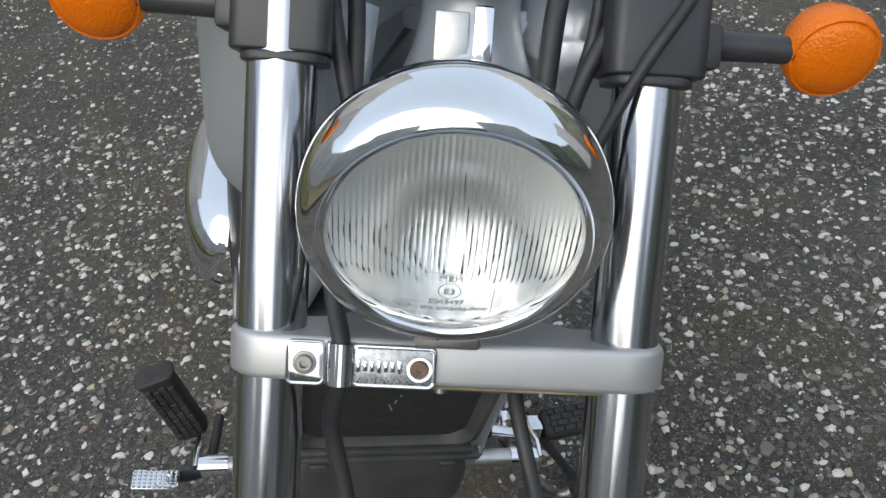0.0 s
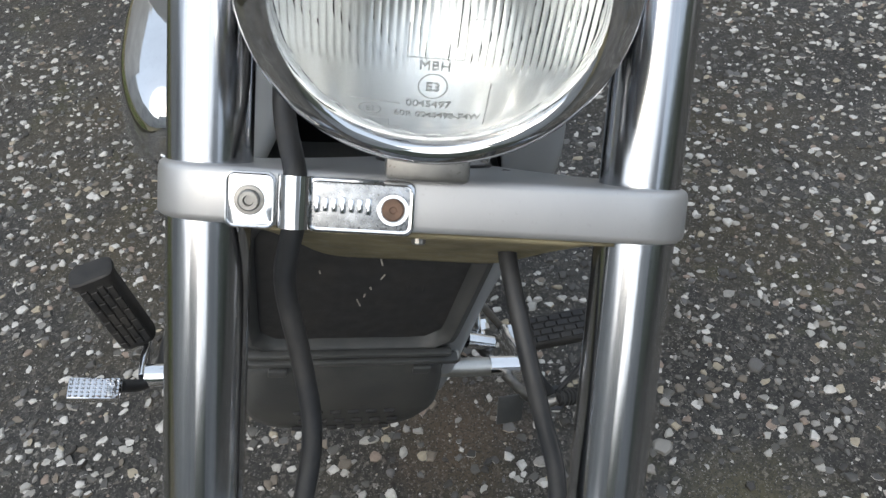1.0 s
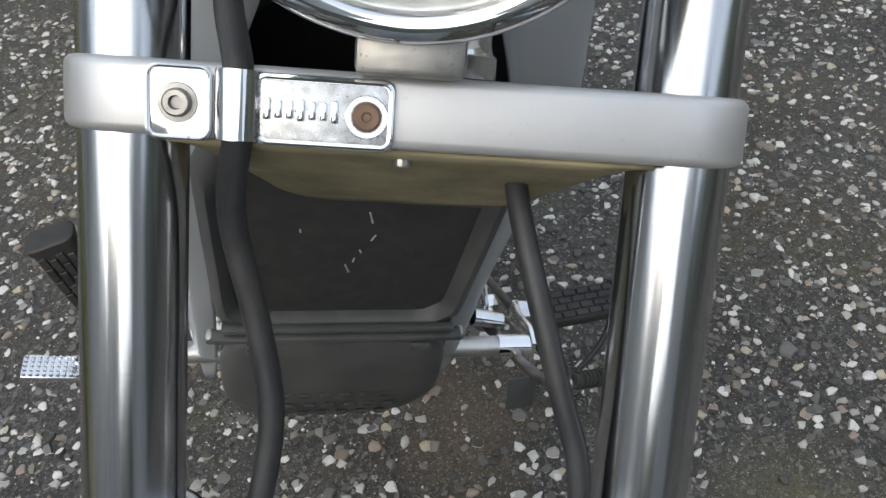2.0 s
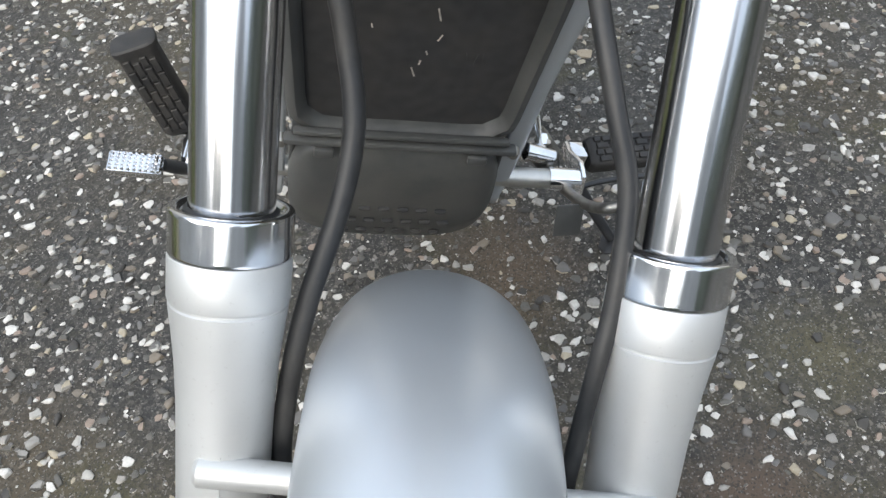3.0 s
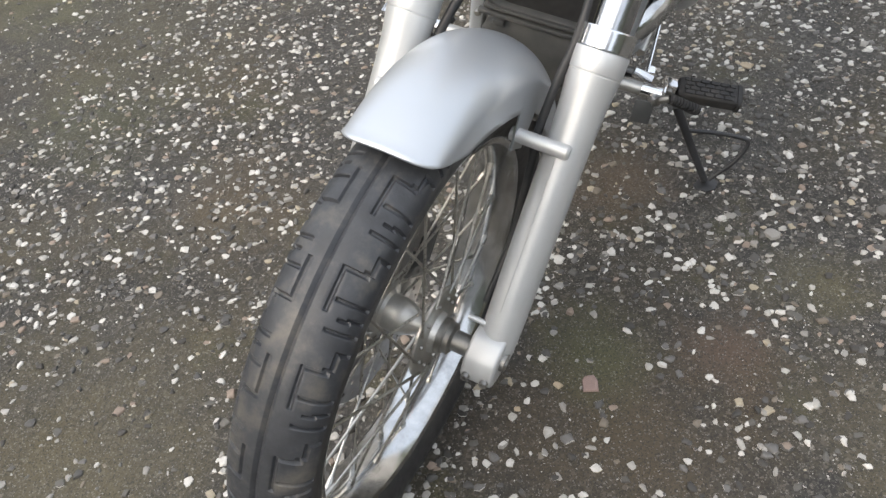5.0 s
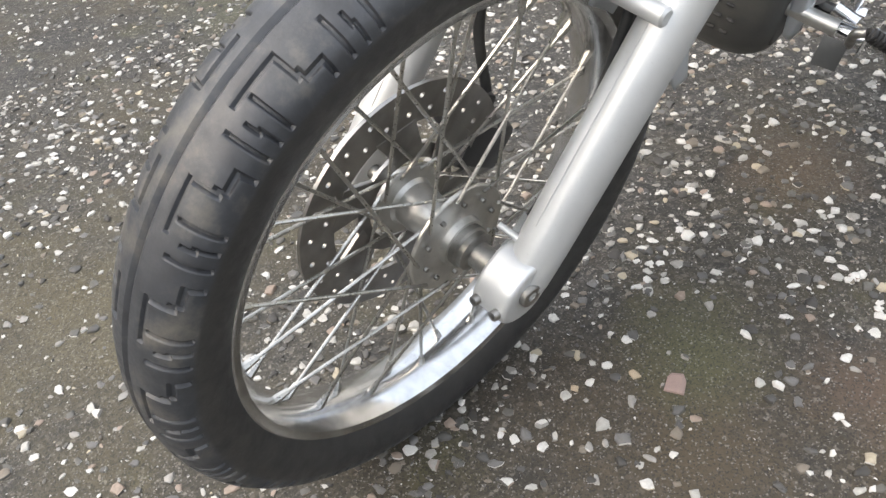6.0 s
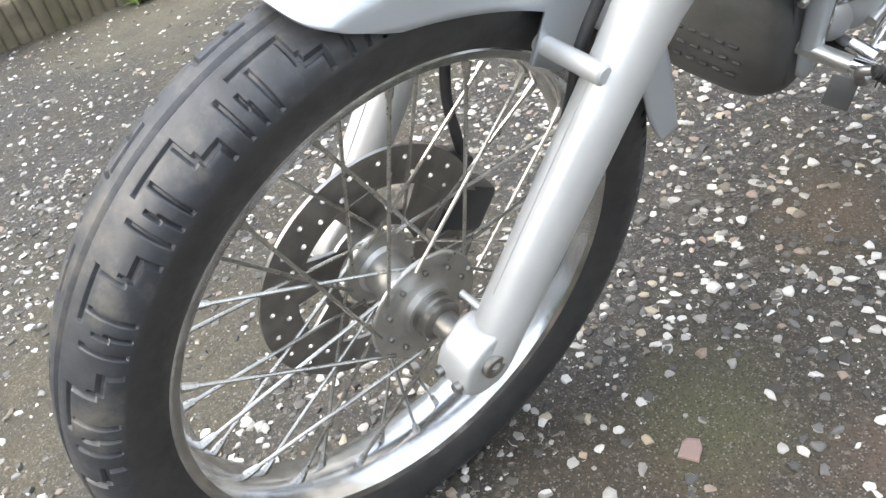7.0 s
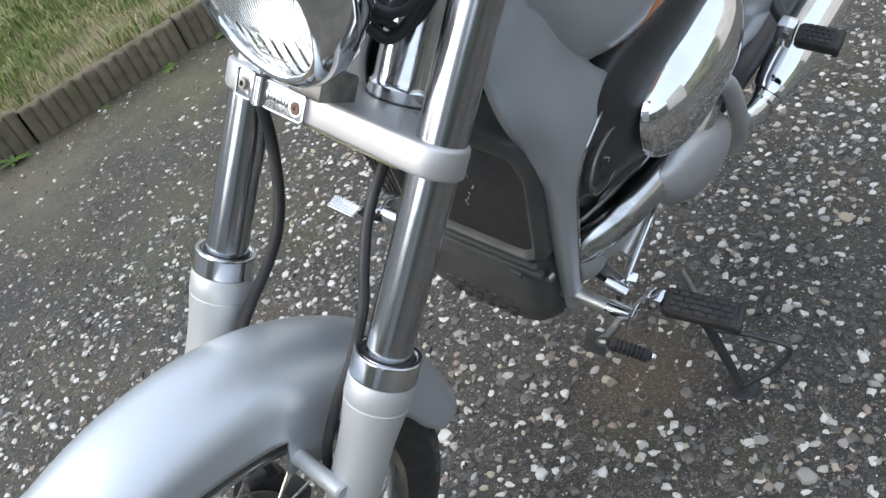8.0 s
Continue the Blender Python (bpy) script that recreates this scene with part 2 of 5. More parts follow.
# ---- ground ----
# trodden dirt and moss, and one near-black patch: centre, reach, colour, strength
GROUND_PATCHES = [((0.22, 0.14), 0.25, (0.078, 0.060, 0.036), 0.9), ((0.14, 0.27), 0.10, (0.082, 0.084, 0.040), 0.75), ((0.335, 0.34), 0.08, (0.095, 0.066, 0.046), 0.9), ((0.46, 0.54), 0.10, (0.105, 0.092, 0.045), 0.7), ((-0.652, 0.38), 0.15, (0.115, 0.085, 0.05), 0.55),
          ((-1.98, 0.455), 0.35, (0.13, 0.115, 0.075), 0.85), ((-1.915, 1.02), 0.28, (0.12, 0.115, 0.06), 0.8), ((-1.19, 0.51), 0.22, (0.09, 0.09, 0.04), 0.5), ((0.05, 0.682), 0.10, (0.12, 0.085, 0.055), 0.6),
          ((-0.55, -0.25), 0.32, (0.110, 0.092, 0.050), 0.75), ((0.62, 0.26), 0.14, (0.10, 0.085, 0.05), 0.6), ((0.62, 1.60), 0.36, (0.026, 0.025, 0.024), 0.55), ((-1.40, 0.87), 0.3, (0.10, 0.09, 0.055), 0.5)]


def ground_material():
    m = Mat("worn_aggregate_asphalt").set(Specular_IOR_Level=0.45)
    xyz = m.coords()
    grit = m.voronoi(330, vector=xyz)
    small = m.voronoi(150, vector=xyz)
    edge = m.voronoi(150, "DISTANCE_TO_EDGE", xyz)
    tone = m.ramp(small.outputs["Color"], [(0.0, (0.016, 0.015, 0.014)), (0.5, (0.031, 0.029, 0.026)), (0.72, (0.062, 0.058, 0.051)), (0.88, (0.14, 0.125, 0.105)), (1.0, (0.34, 0.32, 0.29))])
    fine = m.ramp(grit.outputs["Color"], [(0.0, (0.024, 0.022, 0.02)), (0.6, (0.05, 0.046, 0.04)), (1.0, (0.13, 0.12, 0.10))])
    base = m.mix(m.span(edge.outputs["Distance"], 0.02, 0.09, 0.0, 1.0), fine, tone)
    dirt = m.noise(2.3, 8, 0.65, xyz)
    base = m.mix(m.span(dirt, 0.46, 0.66, 0.0, 0.72), base, (0.082, 0.066, 0.036))
    moss = m.noise(5.1, 8, 0.7, xyz)
    base = m.mix(m.span(moss, 0.55, 0.71, 0.0, 0.60), base, (0.078, 0.076, 0.026))
    for (cx, cy), reach, colour, most in GROUND_PATCHES:
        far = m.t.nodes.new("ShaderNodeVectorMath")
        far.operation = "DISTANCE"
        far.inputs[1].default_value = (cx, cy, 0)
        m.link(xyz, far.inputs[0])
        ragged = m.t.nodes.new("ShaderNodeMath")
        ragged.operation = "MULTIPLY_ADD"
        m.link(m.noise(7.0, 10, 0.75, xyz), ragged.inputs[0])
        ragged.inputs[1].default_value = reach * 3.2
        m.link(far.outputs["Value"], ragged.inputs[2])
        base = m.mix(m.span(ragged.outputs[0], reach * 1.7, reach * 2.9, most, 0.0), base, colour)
    crumbs = m.voronoi(520, vector=xyz)
    pale = m.node("ShaderNodeSeparateColor")
    m.link(crumbs.outputs["Color"], pale.inputs[0])
    base = m.mix(m.span(pale.outputs[0], 0.90, 0.95, 0.0, 0.6), base, (0.25, 0.235, 0.21))
    base = m.mix(m.span(pale.outputs[1], 0.72, 0.86, 0.0, 0.7), base, (0.022, 0.020, 0.018))
    m.link(base, m.b.inputs["Base Color"])
    m.link(m.span(m.noise(3.0, 6, 0.6, xyz), 0.35, 0.65, 0.42, 0.8), m.b.inputs["Roughness"])
    n = m.bump(small.outputs["Distance"], 0.35, 0.002)
    n = m.bump(m.noise(420, 6, 0.7, xyz), 0.5, 0.002, n)
    m.bump(grit.outputs["Distance"], 0.3, 0.001, n)
    return m.m


def pebble_material(per_object):
    m = Mat("pebble_stone").set(Roughness=0.55)
    if per_object:
        pick = m.t.nodes.new("ShaderNodeObjectInfo").outputs["Random"]
    else:
        pick = m.t.nodes.new("ShaderNodeNewGeometry").outputs["Random Per Island"]
    tone = m.ramp(pick, [(0.0, (0.050, 0.047, 0.044)), (0.12, (0.085, 0.083, 0.08)), (0.26, (0.115, 0.11, 0.10)), (0.38, (0.15, 0.145, 0.14)), (0.46, (0.20, 0.17, 0.135)), (0.52, (0.33, 0.315, 0.29)), (0.62, (0.46, 0.445, 0.41)), (0.74, (0.66, 0.64, 0.60)), (0.92, (0.30, 0.235, 0.19)), (0.96, (0.43, 0.375, 0.28))], True)
    xyz = m.coords()
    base = m.mix(m.span(m.noise(150, 8, 0.75, xyz), 0.40, 0.75, 0.0, 0.7), tone, m.mix(0.6, tone, (0.10, 0.085, 0.06)))
    m.link(base, m.b.inputs["Base Color"])
    m.link(m.span(m.noise(300, 4, 0.6, xyz), 0.3, 0.7, 0.38, 0.75), m.b.inputs["Roughness"])
    m.bump(m.noise(500, 4, 0.6, xyz), 0.3, 0.001)
    return m.m


rng = np.random.default_rng(7)
KERB_A, KERB_B = Vector((-2.50, -1.2, 0)), Vector((-1.92, 2.8, 0))


def pebble_points(size, seed):
    """Corners and faces of one flat, rounded, uneven stone, sunk into the ground."""
    r = np.random.default_rng(seed)
    n = 8
    a = np.linspace(0, math.tau, n, endpoint=False) + r.uniform(-0.32, 0.32, n)
    out = 0.5 * r.uniform(0.62, 1.15, n)
    squash = r.uniform(0.5, 0.95)
    ring = np.stack([np.cos(a) * out, np.sin(a) * out * squash], 1)
    h = r.uniform(0.10, 0.24)
    tilt = r.uniform(-0.14, 0.14, 2)
    low = np.c_[ring, np.full(n, -0.12)]
    mid = np.c_[ring * 0.94, np.full(n, h * 0.6) + ring @ tilt * 0.6]
    top = np.c_[ring * r.uniform(0.5, 0.78) + r.uniform(-0.05, 0.05, 2), np.full(n, h) + ring @ tilt]
    pts = np.r_[low, mid, top] * size
    faces = [(i, (i + 1) % n, n + (i + 1) % n, n + i) for i in range(n)]
    faces += [(n + i, n + (i + 1) % n, 2 * n + (i + 1) % n, 2 * n + i) for i in range(n)]
    faces.append(tuple(range(2 * n, 3 * n)))
    return pts, faces


def turned(pts, angle):
    c, s = math.cos(angle), math.sin(angle)
    return np.c_[pts[:, 0] * c - pts[:, 1] * s, pts[:, 0] * s + pts[:, 1] * c, pts[:, 2]]


def inside_yard(x, y):
    return x > -2.326 + 0.145 * y + 0.05


def chip_points(size, seed):
    """A small stone: a low, flat-topped chip."""
    r = np.random.default_rng(seed)
    n = 6
    a = np.linspace(0, math.tau, n, endpoint=False) + r.uniform(-0.4, 0.4, n)
    out = 0.5 * r.uniform(0.65, 1.15, n)
    ring = np.stack([np.cos(a) * out, np.sin(a) * out * r.uniform(0.55, 0.95)], 1)
    top = ring * r.uniform(0.6, 0.85) + r.uniform(-0.05, 0.05, 2)
    pts = np.r_[np.c_[ring, np.full(n, -0.05)], np.c_[top, np.full(n, r.uniform(0.12, 0.26)) + ring @ r.uniform(-0.14, 0.14, 2)]] * size
    return pts, [(i, (i + 1) % n, n + (i + 1) % n, n + i) for i in range(n)] + [tuple(range(n, 2 * n))]


BIG = [pebble_points(1.0, 40 + k) for k in range(24)]
SMALL = [chip_points(1.0, 340 + k) for k in range(24)]


def bare(x, y, spare):
    """Whether trodden dirt covers the stones here."""
    for (cx, cy), reach, _, most in GROUND_PATCHES:
        if most > 0.55 and math.hypot(x - cx, y - cy) < reach * rng.uniform(0.4, 1.35) and rng.random() < spare:
            return True
    return False


def pebble_field(name, count, place, smallest, largest, big_from, material, parent, label):
    verts, faces, base = [], [], 0
    for _ in range(count):
        x, y = place()
        if x is None or not inside_yard(x, y) or bare(x, y, 0.76):
            continue
        size = smallest + (largest - smallest) * rng.random() ** 2.1
        pts, some = (BIG if size > big_from else SMALL)[rng.integers(24)]
        verts.append(turned(pts * size, rng.uniform(0, math.tau)) + (x, y, 0))
        faces += [tuple(base + i for i in f) for f in some]
        base += len(pts)
    mesh = bpy.data.meshes.new(name)
    mesh.from_pydata(np.concatenate(verts).tolist(), [], faces)
    mesh.polygons.foreach_set("use_smooth", [True] * len(mesh.polygons))
    mesh.set_sharp_from_angle(angle=radians(50))
    mesh.materials.append(material)
    ob = new(name, mesh)
    ob.parent = parent
    return tagged(ob, label, kind="stuff")


def near_place():
    return rng.uniform(-1.3, 1.3), rng.uniform(-0.7, 1.9)


def far_place():
    """Round the middle of the yard, thinning out with distance."""
    a, d = rng.uniform(0, math.tau), 4.6 * math.sqrt(rng.random())
    x, y = -0.2 + d * math.cos(a), 1.1 + d * math.sin(a)
    if (abs(x) < 1.3 and -0.7 < y < 1.9) or rng.random() > 1.0 - ((d - 2.2) / 2.4 if d > 2.2 else 0):
        return None, None
    return x, y


def build_ground():
    bm = bmesh.new()
    bmesh.ops.create_grid(bm, x_segments=40, y_segments=40, size=150)
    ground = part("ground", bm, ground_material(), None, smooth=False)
    tagged(ground, "worn dark asphalt yard with exposed pale pebbles", "ground", kind="structure")
    stone = pebble_material(False)
    pebble_field("pebbles", 38000, near_place, 0.0030, 0.023, 0.0085, stone, ground, "pale and grey pebbles set in asphalt")
    pebble_field("pebbles", 115000, far_place, 0.0055, 0.022, 0.0125, stone, ground, "pale and grey pebbles set in asphalt")
    return ground


def build_pebbles():
    """The larger stones round the front wheel, one by one."""
    stone = pebble_material(True)
    shapes = []
    for k in range(24):
        pts, faces = pebble_points(1.0, 140 + k)
        mesh = bpy.data.meshes.new("pebble")
        mesh.from_pydata(pts.tolist(), [], faces)
        mesh.polygons.foreach_set("use_smooth", [True] * len(mesh.polygons))
        mesh.set_sharp_from_angle(angle=radians(50))
        mesh.materials.append(stone)
        shapes.append(mesh)
    r = np.random.default_rng(21)
    for k in range(290):
        x, y = r.uniform(-0.35, 0.75), r.uniform(-0.25, 0.85)
        while bare(x, y, 0.8):
            x, y = r.uniform(-0.35, 0.75), r.uniform(-0.25, 0.85)
        size = r.uniform(0.014, 0.021) if k % 12 else r.uniform(0.022, 0.032)
        ob = new("pebble", shapes[k % 24])
        ob.parent = ground
        ob.matrix_basis = Matrix.Translation((x, y, 0.0004)) @ Matrix.Rotation(r.uniform(0, math.tau), 4, "Z") @ Matrix.Diagonal((size, size, size * 0.9, 1))
    rose = matt("rose_grey_stone", (0.30, 0.215, 0.19), 0.6, 0.25, 90, 0.3)
    buff = matt("pale_buff_stone", (0.42, 0.34, 0.24), 0.6, 0.25, 90, 0.3)
    for (x, y), size, turn, squash, material, label in (((0.154, 0.201), 0.046, -35, 0.7, rose, "flat rose-grey stone"), ((0.108, 0.180), 0.022, 10, 0.6, buff, "pale buff stone"), ((0.184, 1.150), 0.040, 20, 0.7, buff, "pale buff stone"), ((0.067, 0.115), 0.014, 60, 0.8, buff, "pale buff stone")):
        pts, faces = pebble_points(1.0, 144)
        mesh = bpy.data.meshes.new("pebble")
        mesh.from_pydata(pts.tolist(), [], faces)
        mesh.materials.append(material)
        ob = new("pebble", mesh)
        ob.parent = ground
        ob.matrix_basis = Matrix.Translation((x, y, 0.001)) @ Matrix.Rotation(radians(turn), 4, "Z") @ Matrix.Diagonal((size, size * squash * 1.3, size * 0.7, 1))
        tagged(ob, label)


ground = build_ground()


# ---- motorcycle ----
bike = new("motorcycle")
tagged(bike, "silver cruiser motorcycle leaning on its side stand, front wheel turned slightly", "motorcycle")


def tyre_mesh():
    """Tyre with a cut tread: grooves along the crown and stepped grooves across the shoulders."""
    prof = [(0.0310, 0.232), (0.0360, 0.2380), (0.0415, 0.2500), (0.0452, 0.2630), (0.0464, 0.2750), (0.0455, 0.2850), (0.0420, 0.2935), (0.0350, 0.3010), (0.0258, 0.3062), (0.0145, 0.3098), (0.0, 0.3110)]
    prof = [(x, 0.245 + 0.9025 * (r - 0.232)) for x, r in prof]
    prof = prof + [(-x, r) for x, r in prof[-2::-1]]
    line = curve([(x, r, 0) for x, r in prof], 7)
    x = np.array([p.x for p in line])
    r = np.array([p.y for p in line])
    nx, nr = np.gradient(r), -np.gradient(x)
    size = np.hypot(nx, nr)
    nx, nr = nx / size, nr / size
    turns = 1680
    theta = np.linspace(0, math.tau, turns, endpoint=False)[:, None]
    a = np.abs(x)[None] + 0 * theta
    u = theta * 21 / math.tau + np.where(x > 0, 0.0, 0.5)[None]
    f = np.where(x > 0, u, -u) % 1.0
    mid = len(x) // 2
    walked = np.r_[0, np.cumsum(np.hypot(np.diff(x), np.diff(r)))]
    a = np.abs(walked - walked[mid])[None] * 0.845 + 0 * theta
    tread = (r > 0.2830)[None] & (a < 0.0492)
    around = 0.313 * math.tau / 21

    def bar(f0, f1, a0, a1):
        """How far inside a groove's rectangle a point lies, in metres."""
        return np.minimum.reduce([(f - f0) * around, (f1 - f) * around, a - a0, a1 - a])

    inside = [0.0012 - a + 0 * f, bar(-1, 0.45, 0.0132, 0.0158), bar(-1, 0.030, 0.0140, 0.0340), bar(0.970, 2, 0.0300, 0.0382),
              bar(0.793, 2, 0.0352, 0.0382), bar(0.793, 0.823, 0.0385, 0.06), bar(0.600, 0.628, 0.020, 0.06),
              bar(0.300, 0.328, 0.0190, 0.06), bar(0.450, 0.469, 0.034, 0.06), bar(0.475, 0.494, 0.026, 0.0355)]
    depth = np.clip((np.maximum.reduce(inside) + 0.0006) / 0.0015 + 0.42, 0, 1)
    deep = np.where(tread, 0.0032 * depth, 0.0) * np.clip((r[None] - 0.2830) / 0.0035, 0, 1)
    X = x[None] - nx[None] * deep
    Rr = r[None] - nr[None] * deep
    verts = np.stack([X, Rr * np.cos(theta), Rr * np.sin(theta)], -1).reshape(-1, 3)
    n = len(x)
    i, j = np.meshgrid(np.arange(turns), np.arange(n - 1), indexing="ij")
    k = (i + 1) % turns
    faces = np.stack([i * n + j, i * n + j + 1, k * n + j + 1, k * n + j], -1).reshape(-1, 4)
    mesh = bpy.data.meshes.new("tyre")
    mesh.from_pydata(verts.tolist(), [], faces.tolist())
    bm = bmesh.new()
    bm.from_mesh(mesh)
    bpy.data.meshes.remove(mesh)
    bmesh.ops.recalc_face_normals(bm, faces=bm.faces)
    return bm


def build_wheel():
    outer = [(0.2190, -0.0150), (0.2150, 0.0), (0.2190, 0.0150), (0.2230, 0.0235), (0.2320, 0.0265), (0.2352, 0.0300), (0.2352, 0.0335), (0.2310, 0.0350), (0.2235, 0.0325), (0.2180, 0.0245), (0.2140, 0.0150), (0.2110, 0.0060), (0.2104, 0.0)]
    loop = outer[1:] + [(r, -h) for r, h in outer[-2:0:-1]]
    loop = [(r + 0.0155, h) for r, h in loop]
    wheel = part("front_wheel", lathe(loop, 128, "x", closed=True), OLD_CHROME, bike, "chromed steel rim with a little rust", FORK)
    part("tyre", tyre_mesh(), RUBBER, wheel, "black rubber tyre with stepped tread grooves", sharp=28)
    hub = [(0.010, -0.050), (0.030, -0.048), (0.032, -0.040), (0.040, -0.036), (0.040, -0.032), (0.027, -0.030), (0.0235, -0.026), (0.0238, -0.012), (0.0225, -0.002), (0.0175, 0.008), (0.0145, 0.014), (0.0140, 0.030), (0.028, 0.0325), (0.0585, 0.033), (0.0598, 0.0342), (0.0598, 0.0364), (0.0585, 0.0376), (0.0500, 0.0378), (0.0480, 0.0366), (0.0300, 0.0372), (0.0270, 0.0390), (0.0255, 0.046), (0.0, 0.047)]
    part("hub", lathe(hub, 48, "x"), HUB, wheel, "cast aluminium hub with a drilled spoke flange")
    part("bearing_cap", lathe([(0.0225, 0.044), (0.0228, 0.053), (0.0205, 0.055), (0.0205, 0.061), (0.0175, 0.063), (0.0135, 0.064), (0.0135, 0.087), (0.0, 0.087)], 32, "x"), STEEL, wheel, "dull steel bearing cap and spacer")
    for k in range(10):
        a = math.tau * k / 10 + 0.2
        part("flange_bolt", lathe([(0.0, 0.0415), (0.0025, 0.0415), (0.0028, 0.0405), (0.0028, 0.038)], 8, "x", (0, 0.0440 * math.cos(a), 0.0440 * math.sin(a))), STEEL, wheel)
    # 36 crossed spokes, inner and outer on each flange
    for k in range(36):
        right = k % 2 == 0
        step = math.tau * k / 36
        lean = radians(52) * (1 if (k // 2) % 2 == 0 else -1)
        hx, hr = (0.0365 if right else -0.0345), (0.0535 if right else 0.0365)
        hx += 0.0035 * (1 if (k // 2) % 2 == 0 else -1)
        rim_x = 0.007 * (1 if right else -1)
        a = Vector((hx, hr * math.cos(step + lean), hr * math.sin(step + lean)))
        b = Vector((rim_x, 0.2275 * math.cos(step), 0.2275 * math.sin(step)))
        spoke = part("spoke", tube([a, a.lerp(b, 0.5), b], 0.0019, 7, 0), SPOKE, wheel)
        way = (b - a).normalized()
        part("spoke_nipple", tube([b - way * 0.015, b - way * 0.004, b + way * 0.002], [0.0032, 0.0043, 0.0046], 7, 0), SPOKE, spoke)
    # drilled brake disc on the far side
    disc_x = -0.0385
    ring = bmesh.new()
    inner, outer_r, n = 0.090, 0.130, 96
    rows = []
    for x in (disc_x - 0.002, disc_x + 0.002):
        rows.append([[ring.verts.new((x, r * math.cos(math.tau * k / n), r * math.sin(math.tau * k / n))) for k in range(n)] for r in np.linspace(inner, outer_r, 6)])
    holes = {(k, j) for k in range(n) for j in (1, 3) if (k + 2 * (j == 3)) % 4 == 0}
    for k in range(n):
        q = (k + 1) % n
        for j in range(5):
            if (k, j) in holes:
                continue
            ring.faces.new((rows[0][j][k], rows[0][j][q], rows[0][j + 1][q], rows[0][j + 1][k]))
            ring.faces.new((rows[1][j][k], rows[1][j + 1][k], rows[1][j + 1][q], rows[1][j][q]))
        for j in (0, 5):
            ring.faces.new((rows[0][j][k], rows[1][j][k], rows[1][j][q], rows[0][j][q]))
    for k, j in holes:
        q = (k + 1) % n
        corners = [(j, k), (j, q), (j + 1, q), (j + 1, k)]
        loops = []
        for side in (0, 1):
            quad = [rows[side][a][b] for a, b in corners]
            centre = sum((v.co for v in quad), Vector()) / 4
            along = (quad[1].co - quad[0].co).normalized()
            out = (quad[3].co - quad[0].co).normalized()
            turn = [radians(-135 - 22.5 + 45 * i) for i in range(8)]
            rim = [ring.verts.new(centre + 0.0030 * (along * math.cos(a) + out * math.sin(a))) for a in turn]
            for i in range(4):
                ring.faces.new((quad[i], rim[2 * i + 1], rim[2 * i]))
                ring.faces.new((quad[i], quad[(i + 1) % 4], rim[(2 * i + 2) % 8], rim[2 * i + 1]))
            loops.append(rim)
        for i in range(8):
            ring.faces.new((loops[0][i], loops[0][(i + 1) % 8], loops[1][(i + 1) % 8], loops[1][i]))
    bmesh.ops.recalc_face_normals(ring, faces=ring.faces)
    disc = part("brake_disc", ring, DISC, wheel, "drilled steel brake disc", sharp=40)
    part("disc_carrier", lathe([(0.046, disc_x - 0.002), (0.062, disc_x - 0.002), (0.062, disc_x + 0.002), (0.046, disc_x + 0.002)], 48, "x", closed=True), DISC, disc)
    for k in range(6):
        a0 = math.tau * k / 6
        arm = [(0.056 * math.cos(a0 - 0.34), 0.056 * math.sin(a0 - 0.34)), (0.094 * math.cos(a0 - 0.06), 0.094 * math.sin(a0 - 0.06)), (0.094 * math.cos(a0 + 0.46), 0.094 * math.sin(a0 + 0.46)), (0.056 * math.cos(a0 + 0.34), 0.056 * math.sin(a0 + 0.34))]
        part("disc_arm", prism(arm, disc_x - 0.0025, disc_x + 0.0025, 0.0008, "x"), DISC, disc)
    return wheel


